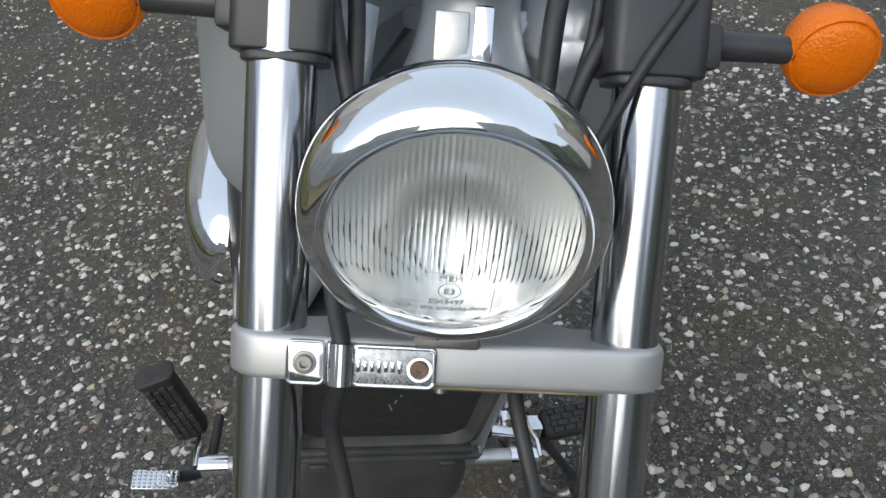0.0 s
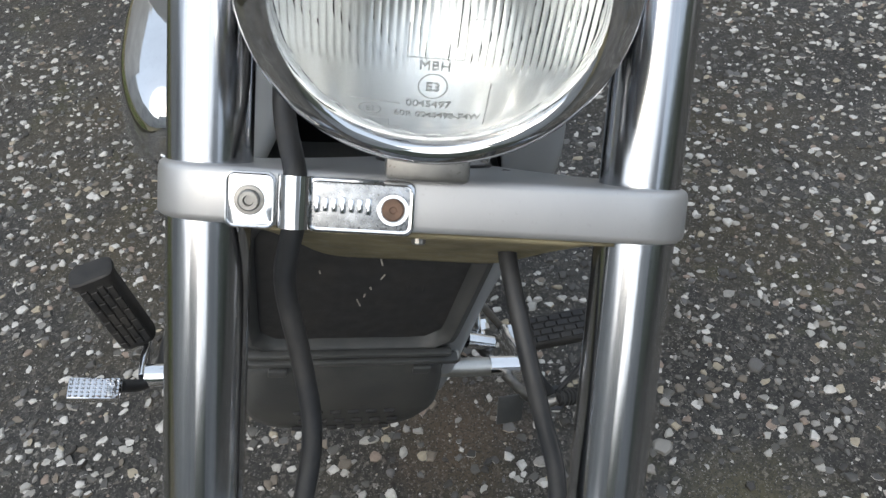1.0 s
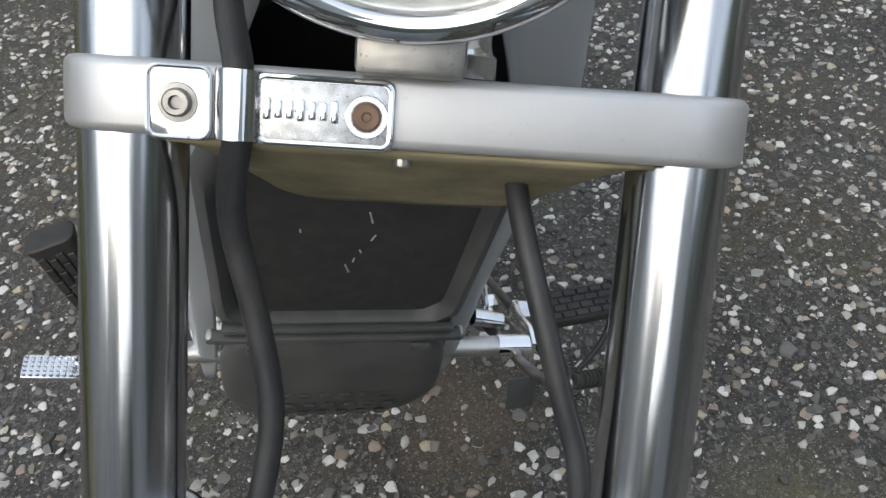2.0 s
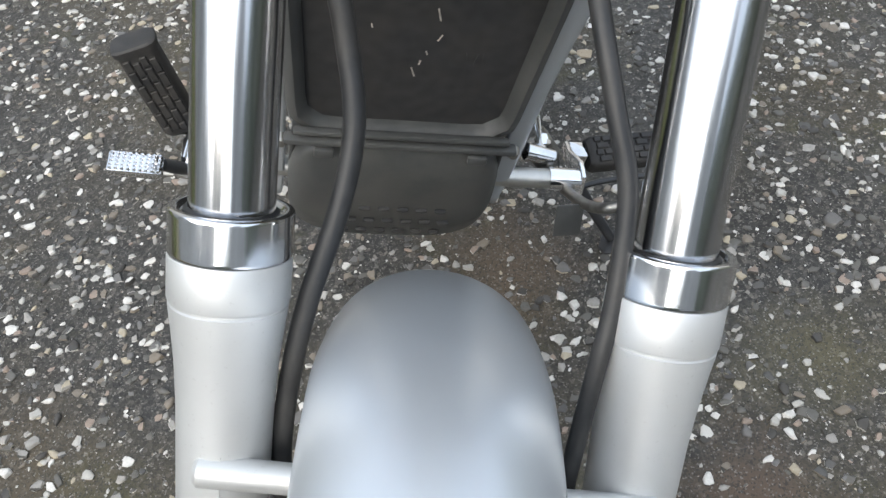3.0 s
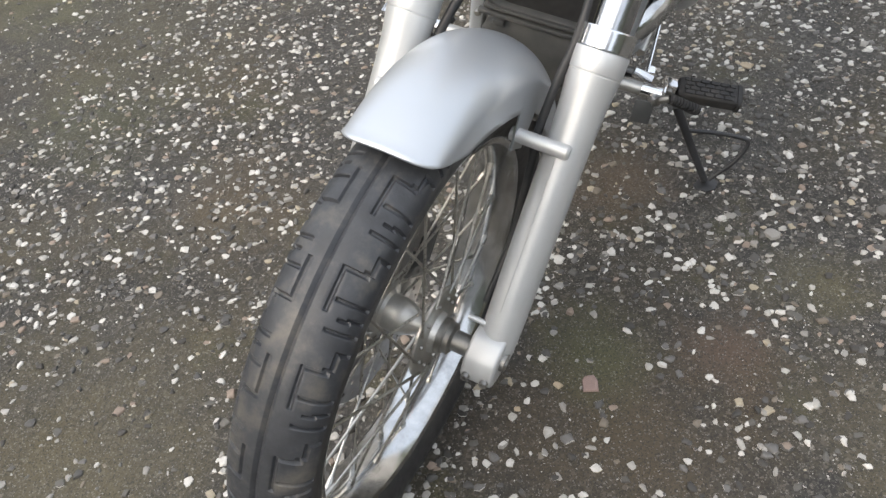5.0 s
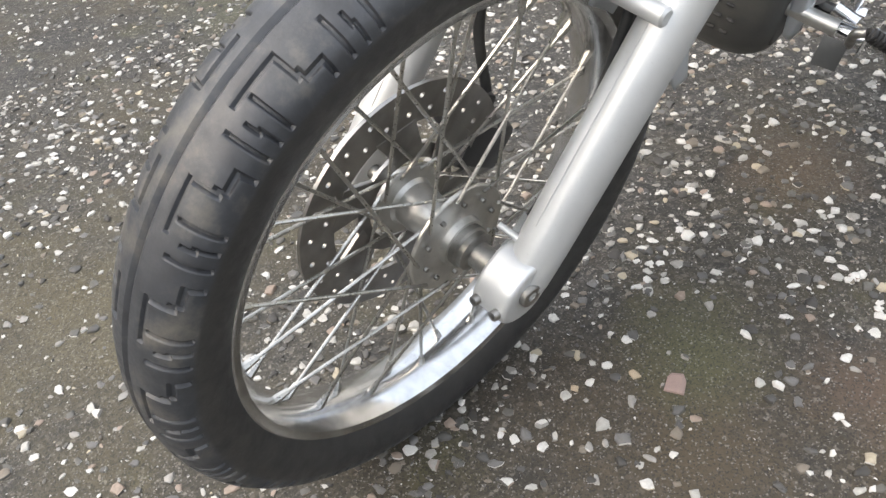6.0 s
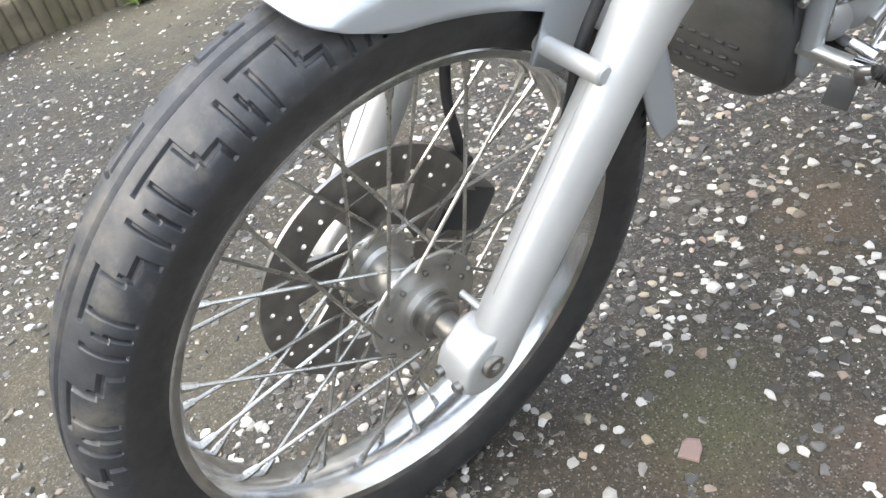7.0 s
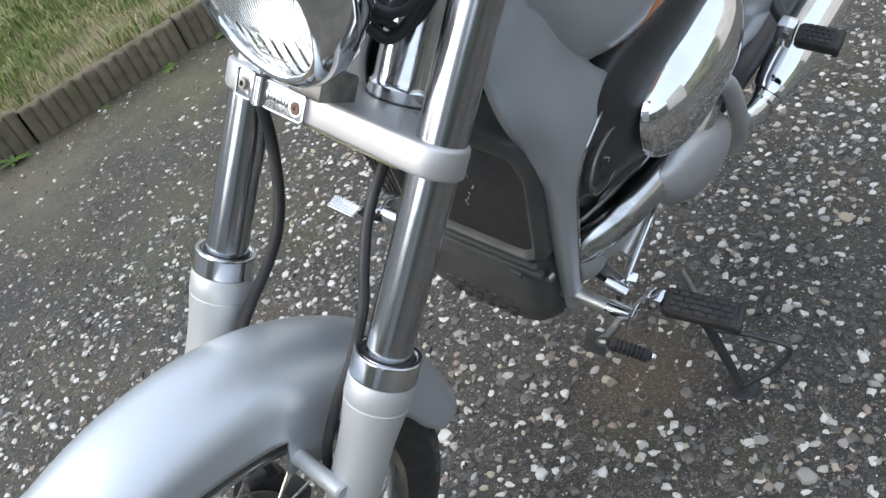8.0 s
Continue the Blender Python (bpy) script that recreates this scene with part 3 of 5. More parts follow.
def build_fork():
    axle = part("axle", lathe([(0.0, -0.128), (0.0085, -0.128), (0.0085, 0.1285), (0.0, 0.1285)], 20, "x"), STEEL, bike, "steel wheel axle with a hexagon socket", FORK)
    part("axle_bolt", lathe([(0.0, 0.1285), (0.0045, 0.1285), (0.0052, 0.133), (0.0108, 0.1335), (0.0118, 0.1325), (0.0118, 0.1265), (0.0, 0.1265)], 24, "x"), STEEL, axle)
    for side in (-1, 1):
        x = side * LEG_X
        leg_y = LEG_Y + 0.0025 * side
        at = (x, leg_y, 0)
        leg = part("fork_lower_leg", lathe([(0.0, -0.012), (0.016, -0.012), (0.0205, -0.004), (0.0225, 0.01), (0.0236, 0.05), (0.0250, 0.24), (0.0257, 0.290), (0.0270, 0.315), (0.0292, 0.336), (0.0302, 0.344), (0.0304, 0.3466), (0.0297, 0.3473), (0.0297, 0.3485), (0.0308, 0.3491), (0.0311, 0.3501), (0.0311, 0.3716), (0.0306, 0.3728), (0.0, 0.3728)], 40, "z", at), LEG, bike, "satin aluminium lower fork leg", FORK)
        part("chrome_collar", lathe([(0.0, 0.3730), (0.0300, 0.3730), (0.0309, 0.3736), (0.0311, 0.3744), (0.0311, 0.3752), (0.0311, 0.3940), (0.0311, 0.3950), (0.0308, 0.3960), (0.0300, 0.3966), (0.0290, 0.3967), (0.0272, 0.3967), (0.0262, 0.3962), (0.0250, 0.3940), (0.0236, 0.3935), (0.0, 0.3935)], 48, "z", at), COLLAR, leg, "chrome collar at the top of the fork leg")
        part("dust_seal", lathe([(0.0, 0.3935), (0.0238, 0.3937), (0.0236, 0.3952), (0.0226, 0.3958), (0.0, 0.3958)], 40, "z", at), HOSE, leg, "black rubber dust seal")
        part("fork_tube", lathe([(0.0, 0.387), (0.0214, 0.387), (0.0214, 0.83), (0.0, 0.83)], 64, "z", at), TUBE_CHROME, bike, "polished chrome fork tube", FORK)
        # casting seam along the front of the leg
        part("casting_seam", tube([(x - side * 0.004, leg_y - 0.0236, 0.06), (x - side * 0.004, leg_y - 0.0248, 0.20), (x - side * 0.004, leg_y - 0.0248, 0.27)], 0.0006, 6, 3), LEG, leg)
        # axle lug ahead of the leg
        lug = [(-0.021, 0.010), (-0.013, 0.025), (0.007, 0.034), (0.029, 0.026), (0.033, 0.004), (0.030, -0.016), (0.020, -0.028), (0.004, -0.035), (-0.011, -0.034), (-0.020, -0.025), (-0.024, -0.006)]
        low, high = sorted((side * 0.086, side * 0.1275))
        part("axle_lug", prism([(p.x, p.y) for p in curve([(u, v, 0) for u, v in lug + lug[:1]], 4)[:-1]], low, high, 0.0050, "x"), LEG, leg, "silver axle lug with two pinch bolts")
        for bx, by, bz in ((0.095, -0.0215, -0.0285), (0.119, -0.0215, -0.0280)):
            part("pinch_bolt", moved(lathe([(0.0, 0.0), (0.0022, 0.0), (0.0026, 0.0028), (0.0048, 0.003), (0.0052, 0.002), (0.0052, -0.004)], 14), stretch((side * bx, by, bz), (side * bx, by - 0.86, bz - 0.5))), STEEL, leg)
        if side > 0:
            part("cable_guide_pin", tube([(0.104, 0.000, 0.036), (0.090, -0.003, 0.037), (0.072, -0.006, 0.038)], [0.0042, 0.0036, 0.0034], 12, 0), LEG, leg, "small silver pin on the inner side of the leg")
        # boss that carries the mudguard
        z, y = 0.2600, LEG_Y - 0.0250
        rod = part("mudguard_stay", tube([(side * 0.1215, y, z), (side * 0.119, y, z), (side * 0.09, y, z), (side * 0.052, y, z)], [0.0065, 0.0088, 0.0085, 0.0082], 18, 0), LEG, leg, "round cast stay that carries the mudguard")
        part("stay_root", tube([(side * 0.112, y, z), (side * 0.112, y + 0.012, z), (side * 0.1117, y + 0.026, z)], [0.0085, 0.010, 0.012], 14, 0), LEG, rod)
    return axle


def build_mudguard():
    rings = []
    for deg in np.arange(-50, 46.6, 1.0):
        t = radians(deg)
        low = 0.286
        if deg > 12:
            low = 0.286 + 0.016 * ((deg - 12) / 32) ** 2
        if deg < -38:
            low = 0.286 + 0.02 * ((-38 - deg) / 12) ** 2
        ahead = min(1, max(0, (deg - 2) / 42))
        wide = 0.0615 - 0.0095 * ahead ** 1.5
        crown = 0.3560 - 0.0200 * ahead ** 2.2
        shift = -0.004 + 0.004 * ahead
        ring = []
        for s in np.linspace(-1, 1, 37):
            if abs(s) < 0.72:
                a = radians(74) * abs(s) / 0.72
                x = 0.965 * wide * math.sin(a) / math.sin(radians(74))
                k = 1 - 0.50 * (1 - math.cos(a)) / (1 - math.cos(radians(74)))
            else:
                v = (abs(s) - 0.72) / 0.28
                x, k = wide * (0.965 + 0.035 * v), 0.50 * (1 - v)
            x = math.copysign(x, s) + shift
            r = low + (crown - low) * k
            # a short tongue runs down to each stay
            if -5 < deg < 6.5:
                r -= 0.043 * max(0, (abs(s) - 0.84) / 0.16)
            # pinched waist where the stays meet the guard
            x *= 1 + 0.03 * math.exp(-((deg - 1) / 9) ** 2) * (1 - k)
            # front lip: its corners sweep back
            back = 6.5 * (abs(s) ** 3) * max(0, (deg - 34) / 11)
            tt = t - radians(back)
            ring.append((x, -r * math.sin(tt), r * math.cos(tt)))
        rings.append(ring)
    guard = part("front_mudguard", loft(rings, closed=False, caps=False), SILVER, bike, "silver painted steel front mudguard", FORK, sharp=60)
    thick = guard.modifiers.new("thickness", "SOLIDIFY")
    thick.thickness, thick.offset = 0.0025, 0
    for side in (-1, 1):
        part("guard_bolt", moved(lathe([(0.0, 0.004), (0.004, 0.004), (0.006, 0.002), (0.006, -0.003)], 14), stretch((side * 0.056, 0.055, 0.279), (side * 1.0, 0.055, 0.279))), STEEL, guard)
    return guard


def rounded(x, z, wide, high, r, seg=5):
    """Outline of a rectangle with round corners."""
    out = []
    for sx, sz, a0 in ((1, 1, 0), (-1, 1, 90), (-1, -1, 180), (1, -1, 270)):
        for k in range(seg + 1):
            a = radians(a0 + 90 * k / seg)
            out.append((x + sx * (wide / 2 - r) + r * math.cos(a), z + sz * (high / 2 - r) + r * math.sin(a)))
    return out


def prism_ring(x, z, wide, high, r, band, low, high_y):
    """A raised rim that follows a rounded rectangle."""
    outer = rounded(x, z, wide, high, r)
    inner = rounded(x, z, wide - 2 * band, high - 2 * band, max(r - band, 0.0008))
    rings = [[(a, h, b) for a, b in line] for line, h in ((outer, high_y), (outer, low + 0.0003), (rounded(x, z, wide - band, high - band, r), low), (inner, low + 0.0003), (inner, high_y))]
    return loft(rings, caps=False)


def build_yoke():
    ends = []
    for a in np.linspace(-90, 90, 9):
        ends.append((LEG_X - 0.004 + 0.0295 * math.cos(radians(a)) - 0.0, YOKE_Y + 0.0285 * math.sin(radians(a))))
    right = [(x, y) for x, y in ends]
    back = [(0.085, 0.060), (0.060, 0.085), (0.030, 0.120), (0.0, 0.130)]
    half = right + back
    outline = half + [(-x, y) for x, y in half[-2::-1]]
    yoke = part("lower_yoke", prism(outline, 0.5345, 0.5625, 0.004), YOKE, bike, "matt silver lower fork yoke", YOKE_POSE, sharp=50)
    under = []
    for k in range(13):
        v = k / 12
        under.append([(0.094 * u * (1 - 0.12 * v * v), 0.001 + 0.112 * v * (1 - 0.40 * abs(u) ** 4), 0.5335 - 0.034 * v * (1 - abs(u) ** 6)) for u in np.linspace(-1, 1, 25)])
    plate = part("under_plate", loft(under, closed=False, caps=False), ZINC, yoke, "stained yellowish plate under the yoke", sharp=60)
    skin = plate.modifiers.new("thickness", "SOLIDIFY")
    skin.thickness, skin.offset = 0.002, 0
    part("under_bolt", lathe([(0.0, 0.5268), (0.0032, 0.5268), (0.0038, 0.5276), (0.0038, 0.5330), (0.0, 0.5330)], 12, "z", (-0.005, 0.012, 0)), STEEL, yoke, smooth=False)
    # chrome hose clip and badge plate on the front
    f = YOKE_Y - 0.0285
    clip = part("hose_clip", prism(rounded(-0.0875, 0.5473, 0.0235, 0.0270, 0.004), f - 0.003, f + 0.001, 0.0008, "y"), CHROME, yoke, "chrome hose clip bolted to the yoke")
    part("clip_rim", prism_ring(-0.0875, 0.5473, 0.0235, 0.0270, 0.004, 0.0014, f - 0.0042, f - 0.0028), OLD_CHROME, clip)
    part("clip_loop", tube([(-0.0665, f - 0.0015, 0.535), (-0.0665, f - 0.0015, 0.5605)], 0.0086, 24, 0), CHROME, clip)
    part("clip_bolt", lathe([(0.0, 0.0008), (0.0022, 0.0008), (0.0026, 0.0040), (0.0044, 0.0040), (0.0051, 0.0034), (0.0053, 0.0008), (0.0070, 0.0007), (0.0073, 0.0)], 28, "y", (-0.0880, f - 0.003, 0.5472)), STEEL, clip, "steel socket head bolt on a washer")
    badge = part("badge_plate", prism(rounded(-0.0352, 0.5468, 0.0520, 0.0265, 0.0042), f - 0.0034, f + 0.001, 0.0010, "y"), CHROME, yoke, "chrome badge plate with worn raised lettering")
    part("badge_rim", prism_ring(-0.0352, 0.5468, 0.0510, 0.0255, 0.0040, 0.0018, f - 0.0048, f - 0.0030), CHROME, badge)
    part("badge_ground", prism(rounded(-0.0352, 0.5468, 0.0470, 0.0215, 0.003), f - 0.0038, f - 0.0030, 0.0002, "y"), BADGE, badge, "corroded mottled ground of the badge")
    for k in range(7):
        x = -0.0560 + 0.0041 * k
        part("badge_bar", block((0.0027, 0.0014, 0.0066 if k % 3 else 0.0080), (x, f - 0.0043, 0.5472), 0.0005), CHROME, badge)
    part("rivet_seat", lathe([(0.0058, 0.0), (0.0060, 0.0012), (0.0076, 0.0012), (0.0080, 0.0)], 28, "y", (-0.0196, f - 0.0036, 0.5462)), CHROME, badge)
    part("badge_rivet", lathe([(0.0, 0.0006), (0.0014, 0.0008), (0.0020, 0.0018), (0.0044, 0.0018), (0.0054, 0.0008), (0.0056, 0.0)], 24, "y", (-0.0196, f - 0.0036, 0.5462)), RUST, badge, "rusty round rivet head")
    # steering head standing on the yoke
    head = part("steering_head", lathe([(0.0, 0.5625), (0.0335, 0.5625), (0.0340, 0.566), (0.0340, 0.5745), (0.0320, 0.5765), (0.0310, 0.580), (0.0305, 0.68), (0.0, 0.68)], 40, "z", (0.006, 0.098, 0)), COLLAR, bike, "bright silver steering head tube", HEAD)
    part("head_seal", lathe([(0.0300, 0.5615), (0.0352, 0.5615), (0.0352, 0.5640), (0.0300, 0.5640)], 40, "z", (0.006, 0.098, 0), closed=True), BLACK, head)
    part("head_cover", lathe([(0.0, 0.664), (0.034, 0.664), (0.048, 0.676), (0.056, 0.692), (0.056, 0.703), (0.048, 0.725), (0.039, 0.748), (0.0345, 0.770), (0.033, 0.84), (0.0, 0.84)], 40, "z", (0.004, 0.098, 0)), SILVER, head, "silver painted cover that narrows upwards")
    part("head_plate", block((0.022, 0.004, 0.032), (-0.010, 0.0580, 0.750), 0.001), CAST, head, "plain maker's plate on the steering head")
    part("head_slot", block((0.013, 0.006, 0.038), (0.0105, 0.0580, 0.752), 0.0018), CHROME, head)
    return yoke


LETTERS = Mat("moulded_glass").set(Base_Color=(0.62, 0.63, 0.62, 1), Roughness=0.3, Transmission_Weight=0.55, IOR=1.45).m
HEAD_C = Vector((-0.0072, -0.0800, 0.6352))
HEAD_F = Vector((0.0, -0.8165, -0.5774))
LAMP = Matrix.Translation(HEAD_C) @ frame_of((1, 0, 0), -HEAD_F, Vector((1, 0, 0)).cross(-HEAD_F), None) @ Matrix.Scale(1.055, 4)


def build_headlight():
    pose_l = HEAD @ LAMP
    shell = [(0.0595, -0.006), (0.0598, 0.0010), (0.0606, 0.0044), (0.0622, 0.0062), (0.0650, 0.0070), (0.0685, 0.0056), (0.0720, 0.0026), (0.0746, -0.0025), (0.0762, -0.0090), (0.0768, -0.0160), (0.0766, -0.0230), (0.0758, -0.0290), (0.0746, -0.0305), (0.0735, -0.0308), (0.0722, -0.0308), (0.0720, -0.0335), (0.0700, -0.0410), (0.066, -0.050), (0.058, -0.063), (0.045, -0.075), (0.025, -0.083), (0.0, -0.085)]
    lamp = part("headlight", lathe(shell, 96, "y"), CHROME, bike, "round chrome headlight with a fluted glass lens", pose_l)
    bowl = [(0.0598 * k, -0.046 + 0.042 * k * k) for k in np.linspace(0.0, 1, 18)]
    refl = metal("headlight_reflector", (0.88, 0.89, 0.89), 0.31, 0.05, scale=40)
    part("reflector", lathe(bowl, 64, "y"), refl, lamp, "bright silvered reflector bowl")
    # lens: a shallow dome whose inner face carries upright flutes
    bm = bmesh.new()
    n = 260
    grid = {}
    for layer in (0, 1):
        for i in range(n + 1):
            for j in range(41):
                x = -1 + 2 * i / n
                z = -1 + 2 * j / 40
                # square to disc
                px, pz = x * math.sqrt(1 - z * z / 2), z * math.sqrt(1 - x * x / 2)
                r2 = px * px + pz * pz
                h = 0.0095 * (1 - r2)
                if layer == 1:
                    h -= 0.0035
                    if pz > -0.42 and r2 < 0.985:
                        h += 0.0008 * abs(math.sin(px * 66 + 0.8)) * min(1, (pz + 0.42) * 12)
                    elif r2 < 0.985:
                        h += 0.0004 * math.sin(px * 30)
                grid[layer, i, j] = bm.verts.new((px * 0.0600, -h, pz * 0.0600))
    for layer in (0, 1):
        for i in range(n):
            for j in range(40):
                q = [grid[layer, i, j], grid[layer, i + 1, j], grid[layer, i + 1, j + 1], grid[layer, i, j + 1]]
                bm.faces.new(q if layer == 0 else q[::-1])
    rim = [(i, 0) for i in range(n)] + [(n, j) for j in range(40)] + [(i, 40) for i in range(n, 0, -1)] + [(0, j) for j in range(40, 0, -1)]
    for (a, b), (c, d) in zip(rim, rim[1:] + rim[:1]):
        bm.faces.new((grid[0, c, d], grid[0, a, b], grid[1, a, b], grid[1, c, d]))
    bmesh.ops.recalc_face_normals(bm, faces=bm.faces)
    lens = part("lens", bm, GLASS, lamp, "clear fluted glass lens", sharp=60)
    lens.visible_shadow = False
    def moulded(words, size, x, z):
        """Raised letters on the glass."""
        text = bpy.data.curves.new("words", "FONT")
        text.body, text.size, text.align_x, text.extrude = words, size, "CENTER", 0.0004
        raw = new("words", text)
        mesh = bpy.data.meshes.new_from_object(raw.evaluated_get(bpy.context.evaluated_depsgraph_get()))
        bpy.data.objects.remove(raw)
        bm = bmesh.new()
        bm.from_mesh(mesh)
        bmesh.ops.rotate(bm, verts=bm.verts, matrix=Matrix.Rotation(radians(90), 3, "X"))
        for v in bm.verts:
            px, pz = v.co.x + x, v.co.z + z
            v.co = Vector((px, v.co.y - 0.0098 * (1 - (px * px + pz * pz) / 0.060 ** 2) - 0.0001, pz))
        part("lens_lettering", bm, LETTERS, lens, "clear raised lettering moulded in the glass", smooth=False)

    def ridge(points):
        line = [(x, -0.0097 * (1 - (x * x + z * z) / 0.060 ** 2), z) for x, z in points]
        part("lens_ridge", tube(line, 0.00028, 5, 0), LETTERS, lens)

    moulded("MBH", 0.0058, 0.000, -0.0215)
    moulded("E3", 0.0060, 0.000, -0.0318)
    moulded("0045497", 0.0050, -0.001, -0.0405)
    moulded("60R 0045498-74W", 0.0044, 0.003, -0.0465)
    moulded("E3", 0.0040, -0.0235, -0.0462)
    for cx, cz, rx, rz in ((-0.0235, -0.0447, 0.0042, 0.0030), (0.000, -0.0298, 0.0055, 0.0062)):
        ridge([(cx + rx * math.cos(math.tau * k / 20), cz + rz * math.sin(math.tau * k / 20)) for k in range(21)])
    ridge([(-0.0105, -0.0020), (-0.0105, -0.0165), (0.0105, -0.0165), (0.0105, 0.0010), (0.0190, 0.0010), (0.0190, -0.0020)])
    ridge([(-0.031, -0.0400), (-0.012, -0.0400)])
    ridge([(0.022, -0.0270), (0.022, -0.0500)])
    ridge([(-0.024, -0.0495), (-0.016, -0.0495), (-0.016, -0.0540)])
    # foot of the lamp on the yoke
    part("lamp_bracket", block((0.040, 0.044, 0.024), (-0.004, 0.004, 0.5735), 0.003), STEEL, bike, "dark bracket under the headlight", HEAD)
    return lamp


def build_indicators():
    for side, z in ((-1, 0.7560), (1, 0.7510)):
        shroud = part("stalk_clamp", prism(rounded(side * LEG_X, YOKE_Y + 0.003, 0.060, 0.052, 0.009), 0.7285, 0.780, 0.002), BLACK, bike, "black plastic clamp round the fork tube", HEAD)
        part("clamp_ear", block((0.030, 0.026, 0.028), (side * 0.136, YOKE_Y - 0.004, z - 0.002), 0.004), BLACK, shroud)
        part("clamp_lip", prism(rounded(side * (LEG_X - 0.002), YOKE_Y, 0.052, 0.048, 0.014), 0.7225, 0.7285, 0.0015), BLACK, shroud)
        light = part("turn_indicator", tube([(side * 0.148, YOKE_Y - 0.002, z), (side * 0.17, YOKE_Y - 0.002, z), (side * 0.203, YOKE_Y - 0.003, z)], [0.0095, 0.0088, 0.0085], 16, 0), BLACK, bike, "round amber turn indicator on a black stalk", HEAD)
        fw = Vector((0.0, -0.80, -0.60))
        pose_i = Matrix.Translation((side * 0.222, YOKE_Y - 0.004, z)) @ frame_of((1, 0, 0), -fw, Vector((1, 0, 0)).cross(-fw), None)
        part("amber_lens", moved(lathe([(0.0, 0.0150), (0.012, 0.0142), (0.0205, 0.0115), (0.0238, 0.0088), (0.0246, 0.0072), (0.0262, 0.0076), (0.0282, 0.0050), (0.0289, 0.0), (0.0289, -0.005), (0.0280, -0.008), (0.0278, -0.009), (0.0240, -0.020), (0.016, -0.027), (0.0, -0.029)], 48, "y"), pose_i), ORANGE, light, "amber plastic lens with a fine moulded pattern")


def build_cables():
    part("brake_hose", tube([(-0.074, 0.0402, 0.8289), (-0.070, 0.0272, 0.7739), (-0.070, 0.0122, 0.7089), (-0.076, 0.0022, 0.6289), (-0.0665, -0.0218, 0.5889), (-0.0665, -0.0218, 0.5649), (-0.072, 0.0002, 0.531), (-0.062, 0.0122, 0.4817), (-0.0555, 0.0142, 0.4422), (-0.0595, 0.0132, 0.4006), (-0.0735, 0.0122, 0.3432), (-0.081, 0.0122, 0.2894), (-0.082, 0.0162, 0.2429), (-0.078, 0.0464, 0.1705), (-0.062, 0.085, 0.115)], 0.0058, 12, 8), HOSE, bike, "black rubber brake hose", FORK)
    part("speedometer_cable", tube([(0.0460, 0.0572, 0.5889), (0.0469, 0.0272, 0.5475), (0.0571, 0.0082, 0.5036), (0.0693, 0.0022, 0.4631), (0.0810, 0.0002, 0.4247), (0.0829, -0.0018, 0.3721), (0.0791, -0.0038, 0.3297), (0.0757, 0.0022, 0.2708), (0.0776, 0.0172, 0.2274), (0.0800, 0.045, 0.13), (0.0790, 0.03, 0.05)], 0.0052, 12, 8), HOSE, bike, "black speedometer cable", FORK)
    part("control_cable", tube([(0.060, 0.0322, 0.8289), (0.053, 0.0172, 0.7939), (0.049, 0.0142, 0.7439), (0.044, 0.0122, 0.6939), (0.030, 0.0022, 0.6689), (0.012, -0.0228, 0.6789)], 0.0068, 12, 6), HOSE, bike, "thick black control cable", FORK)
    part("control_cable", tube([(0.105, 0.0122, 0.8289), (0.090, 0.0122, 0.7939), (0.072, 0.0122, 0.7539), (0.063, 0.0162, 0.7189), (0.052, 0.0142, 0.6739), (0.030, 0.0122, 0.6509), (0.010, -0.0128, 0.6689)], 0.0055, 12, 6), HOSE, bike, "thick black control cable", FORK)
    part("control_cable", tube([(0.080, 0.0122, 0.8289), (0.078, 0.0182, 0.7839), (0.066, 0.0222, 0.7289), (0.056, 0.0242, 0.6839), (0.035, 0.0172, 0.6609), (0.012, -0.0178, 0.6839)], 0.0042, 12, 6), HOSE, bike, "thin black control cable", FORK)
    part("control_cable", tube([(0.140, -0.0078, 0.8289), (0.1255, -0.0178, 0.8009), (0.102, -0.0198, 0.7629), (0.084, -0.0118, 0.7239), (0.068, -0.0058, 0.6889), (0.045, -0.0078, 0.6739), (0.02, -0.0278, 0.6839)], 0.0040, 12, 6), HOSE, bike, "thin black control cable", FORK)
    part("control_cable", tube([(-0.088, 0.0122, 0.8289), (-0.083, 0.0122, 0.7839), (-0.072, 0.0122, 0.7339), (-0.058, 0.0122, 0.6889), (-0.03, -0.0028, 0.6739), (-0.015, -0.0278, 0.6839)], 0.0052, 12, 6), HOSE, bike, "thick black control cable", FORK)
    part("handlebar_bracket", tube([(-0.10, 0.0372, 0.8239), (-0.05, 0.0322, 0.8189), (0.05, 0.0322, 0.8189), (0.10, 0.0372, 0.8259)], 0.013, 16, 4), BLACK, bike, "black bracket across the fork", FORK)
    part("caliper", merge(block((0.040, 0.075, 0.060), (-0.055, 0.098, 0.062), 0.010), block((0.030, 0.060, 0.050), (-0.070, 0.075, 0.09), 0.008)), BLACK, bike, "black brake caliper on the fork leg", FORK)


build_wheel()
build_fork()
build_mudguard()
build_yoke()
build_headlight()
build_indicators()
build_cables()


# ---- the bike behind the fork ----
def sheet(rows, across, material, name, label, thick=0.004, mirror=False):
    """A curved panel: each row is a few points from its front edge to its rear edge."""
    rings = []
    for row in rows:
        row = [(-x if mirror else x, y, z) for x, y, z in row]
        rings.append(curve(row, across))
    lines = [curve([ring[i] for ring in rings], 4) for i in range(len(rings[0]))]
    ob = part(name, loft(lines, closed=False, caps=False), material, bike, label, BODY, sharp=60)
    solid = ob.modifiers.new("thickness", "SOLIDIFY")
    solid.thickness, solid.offset = thick, 0
    return ob


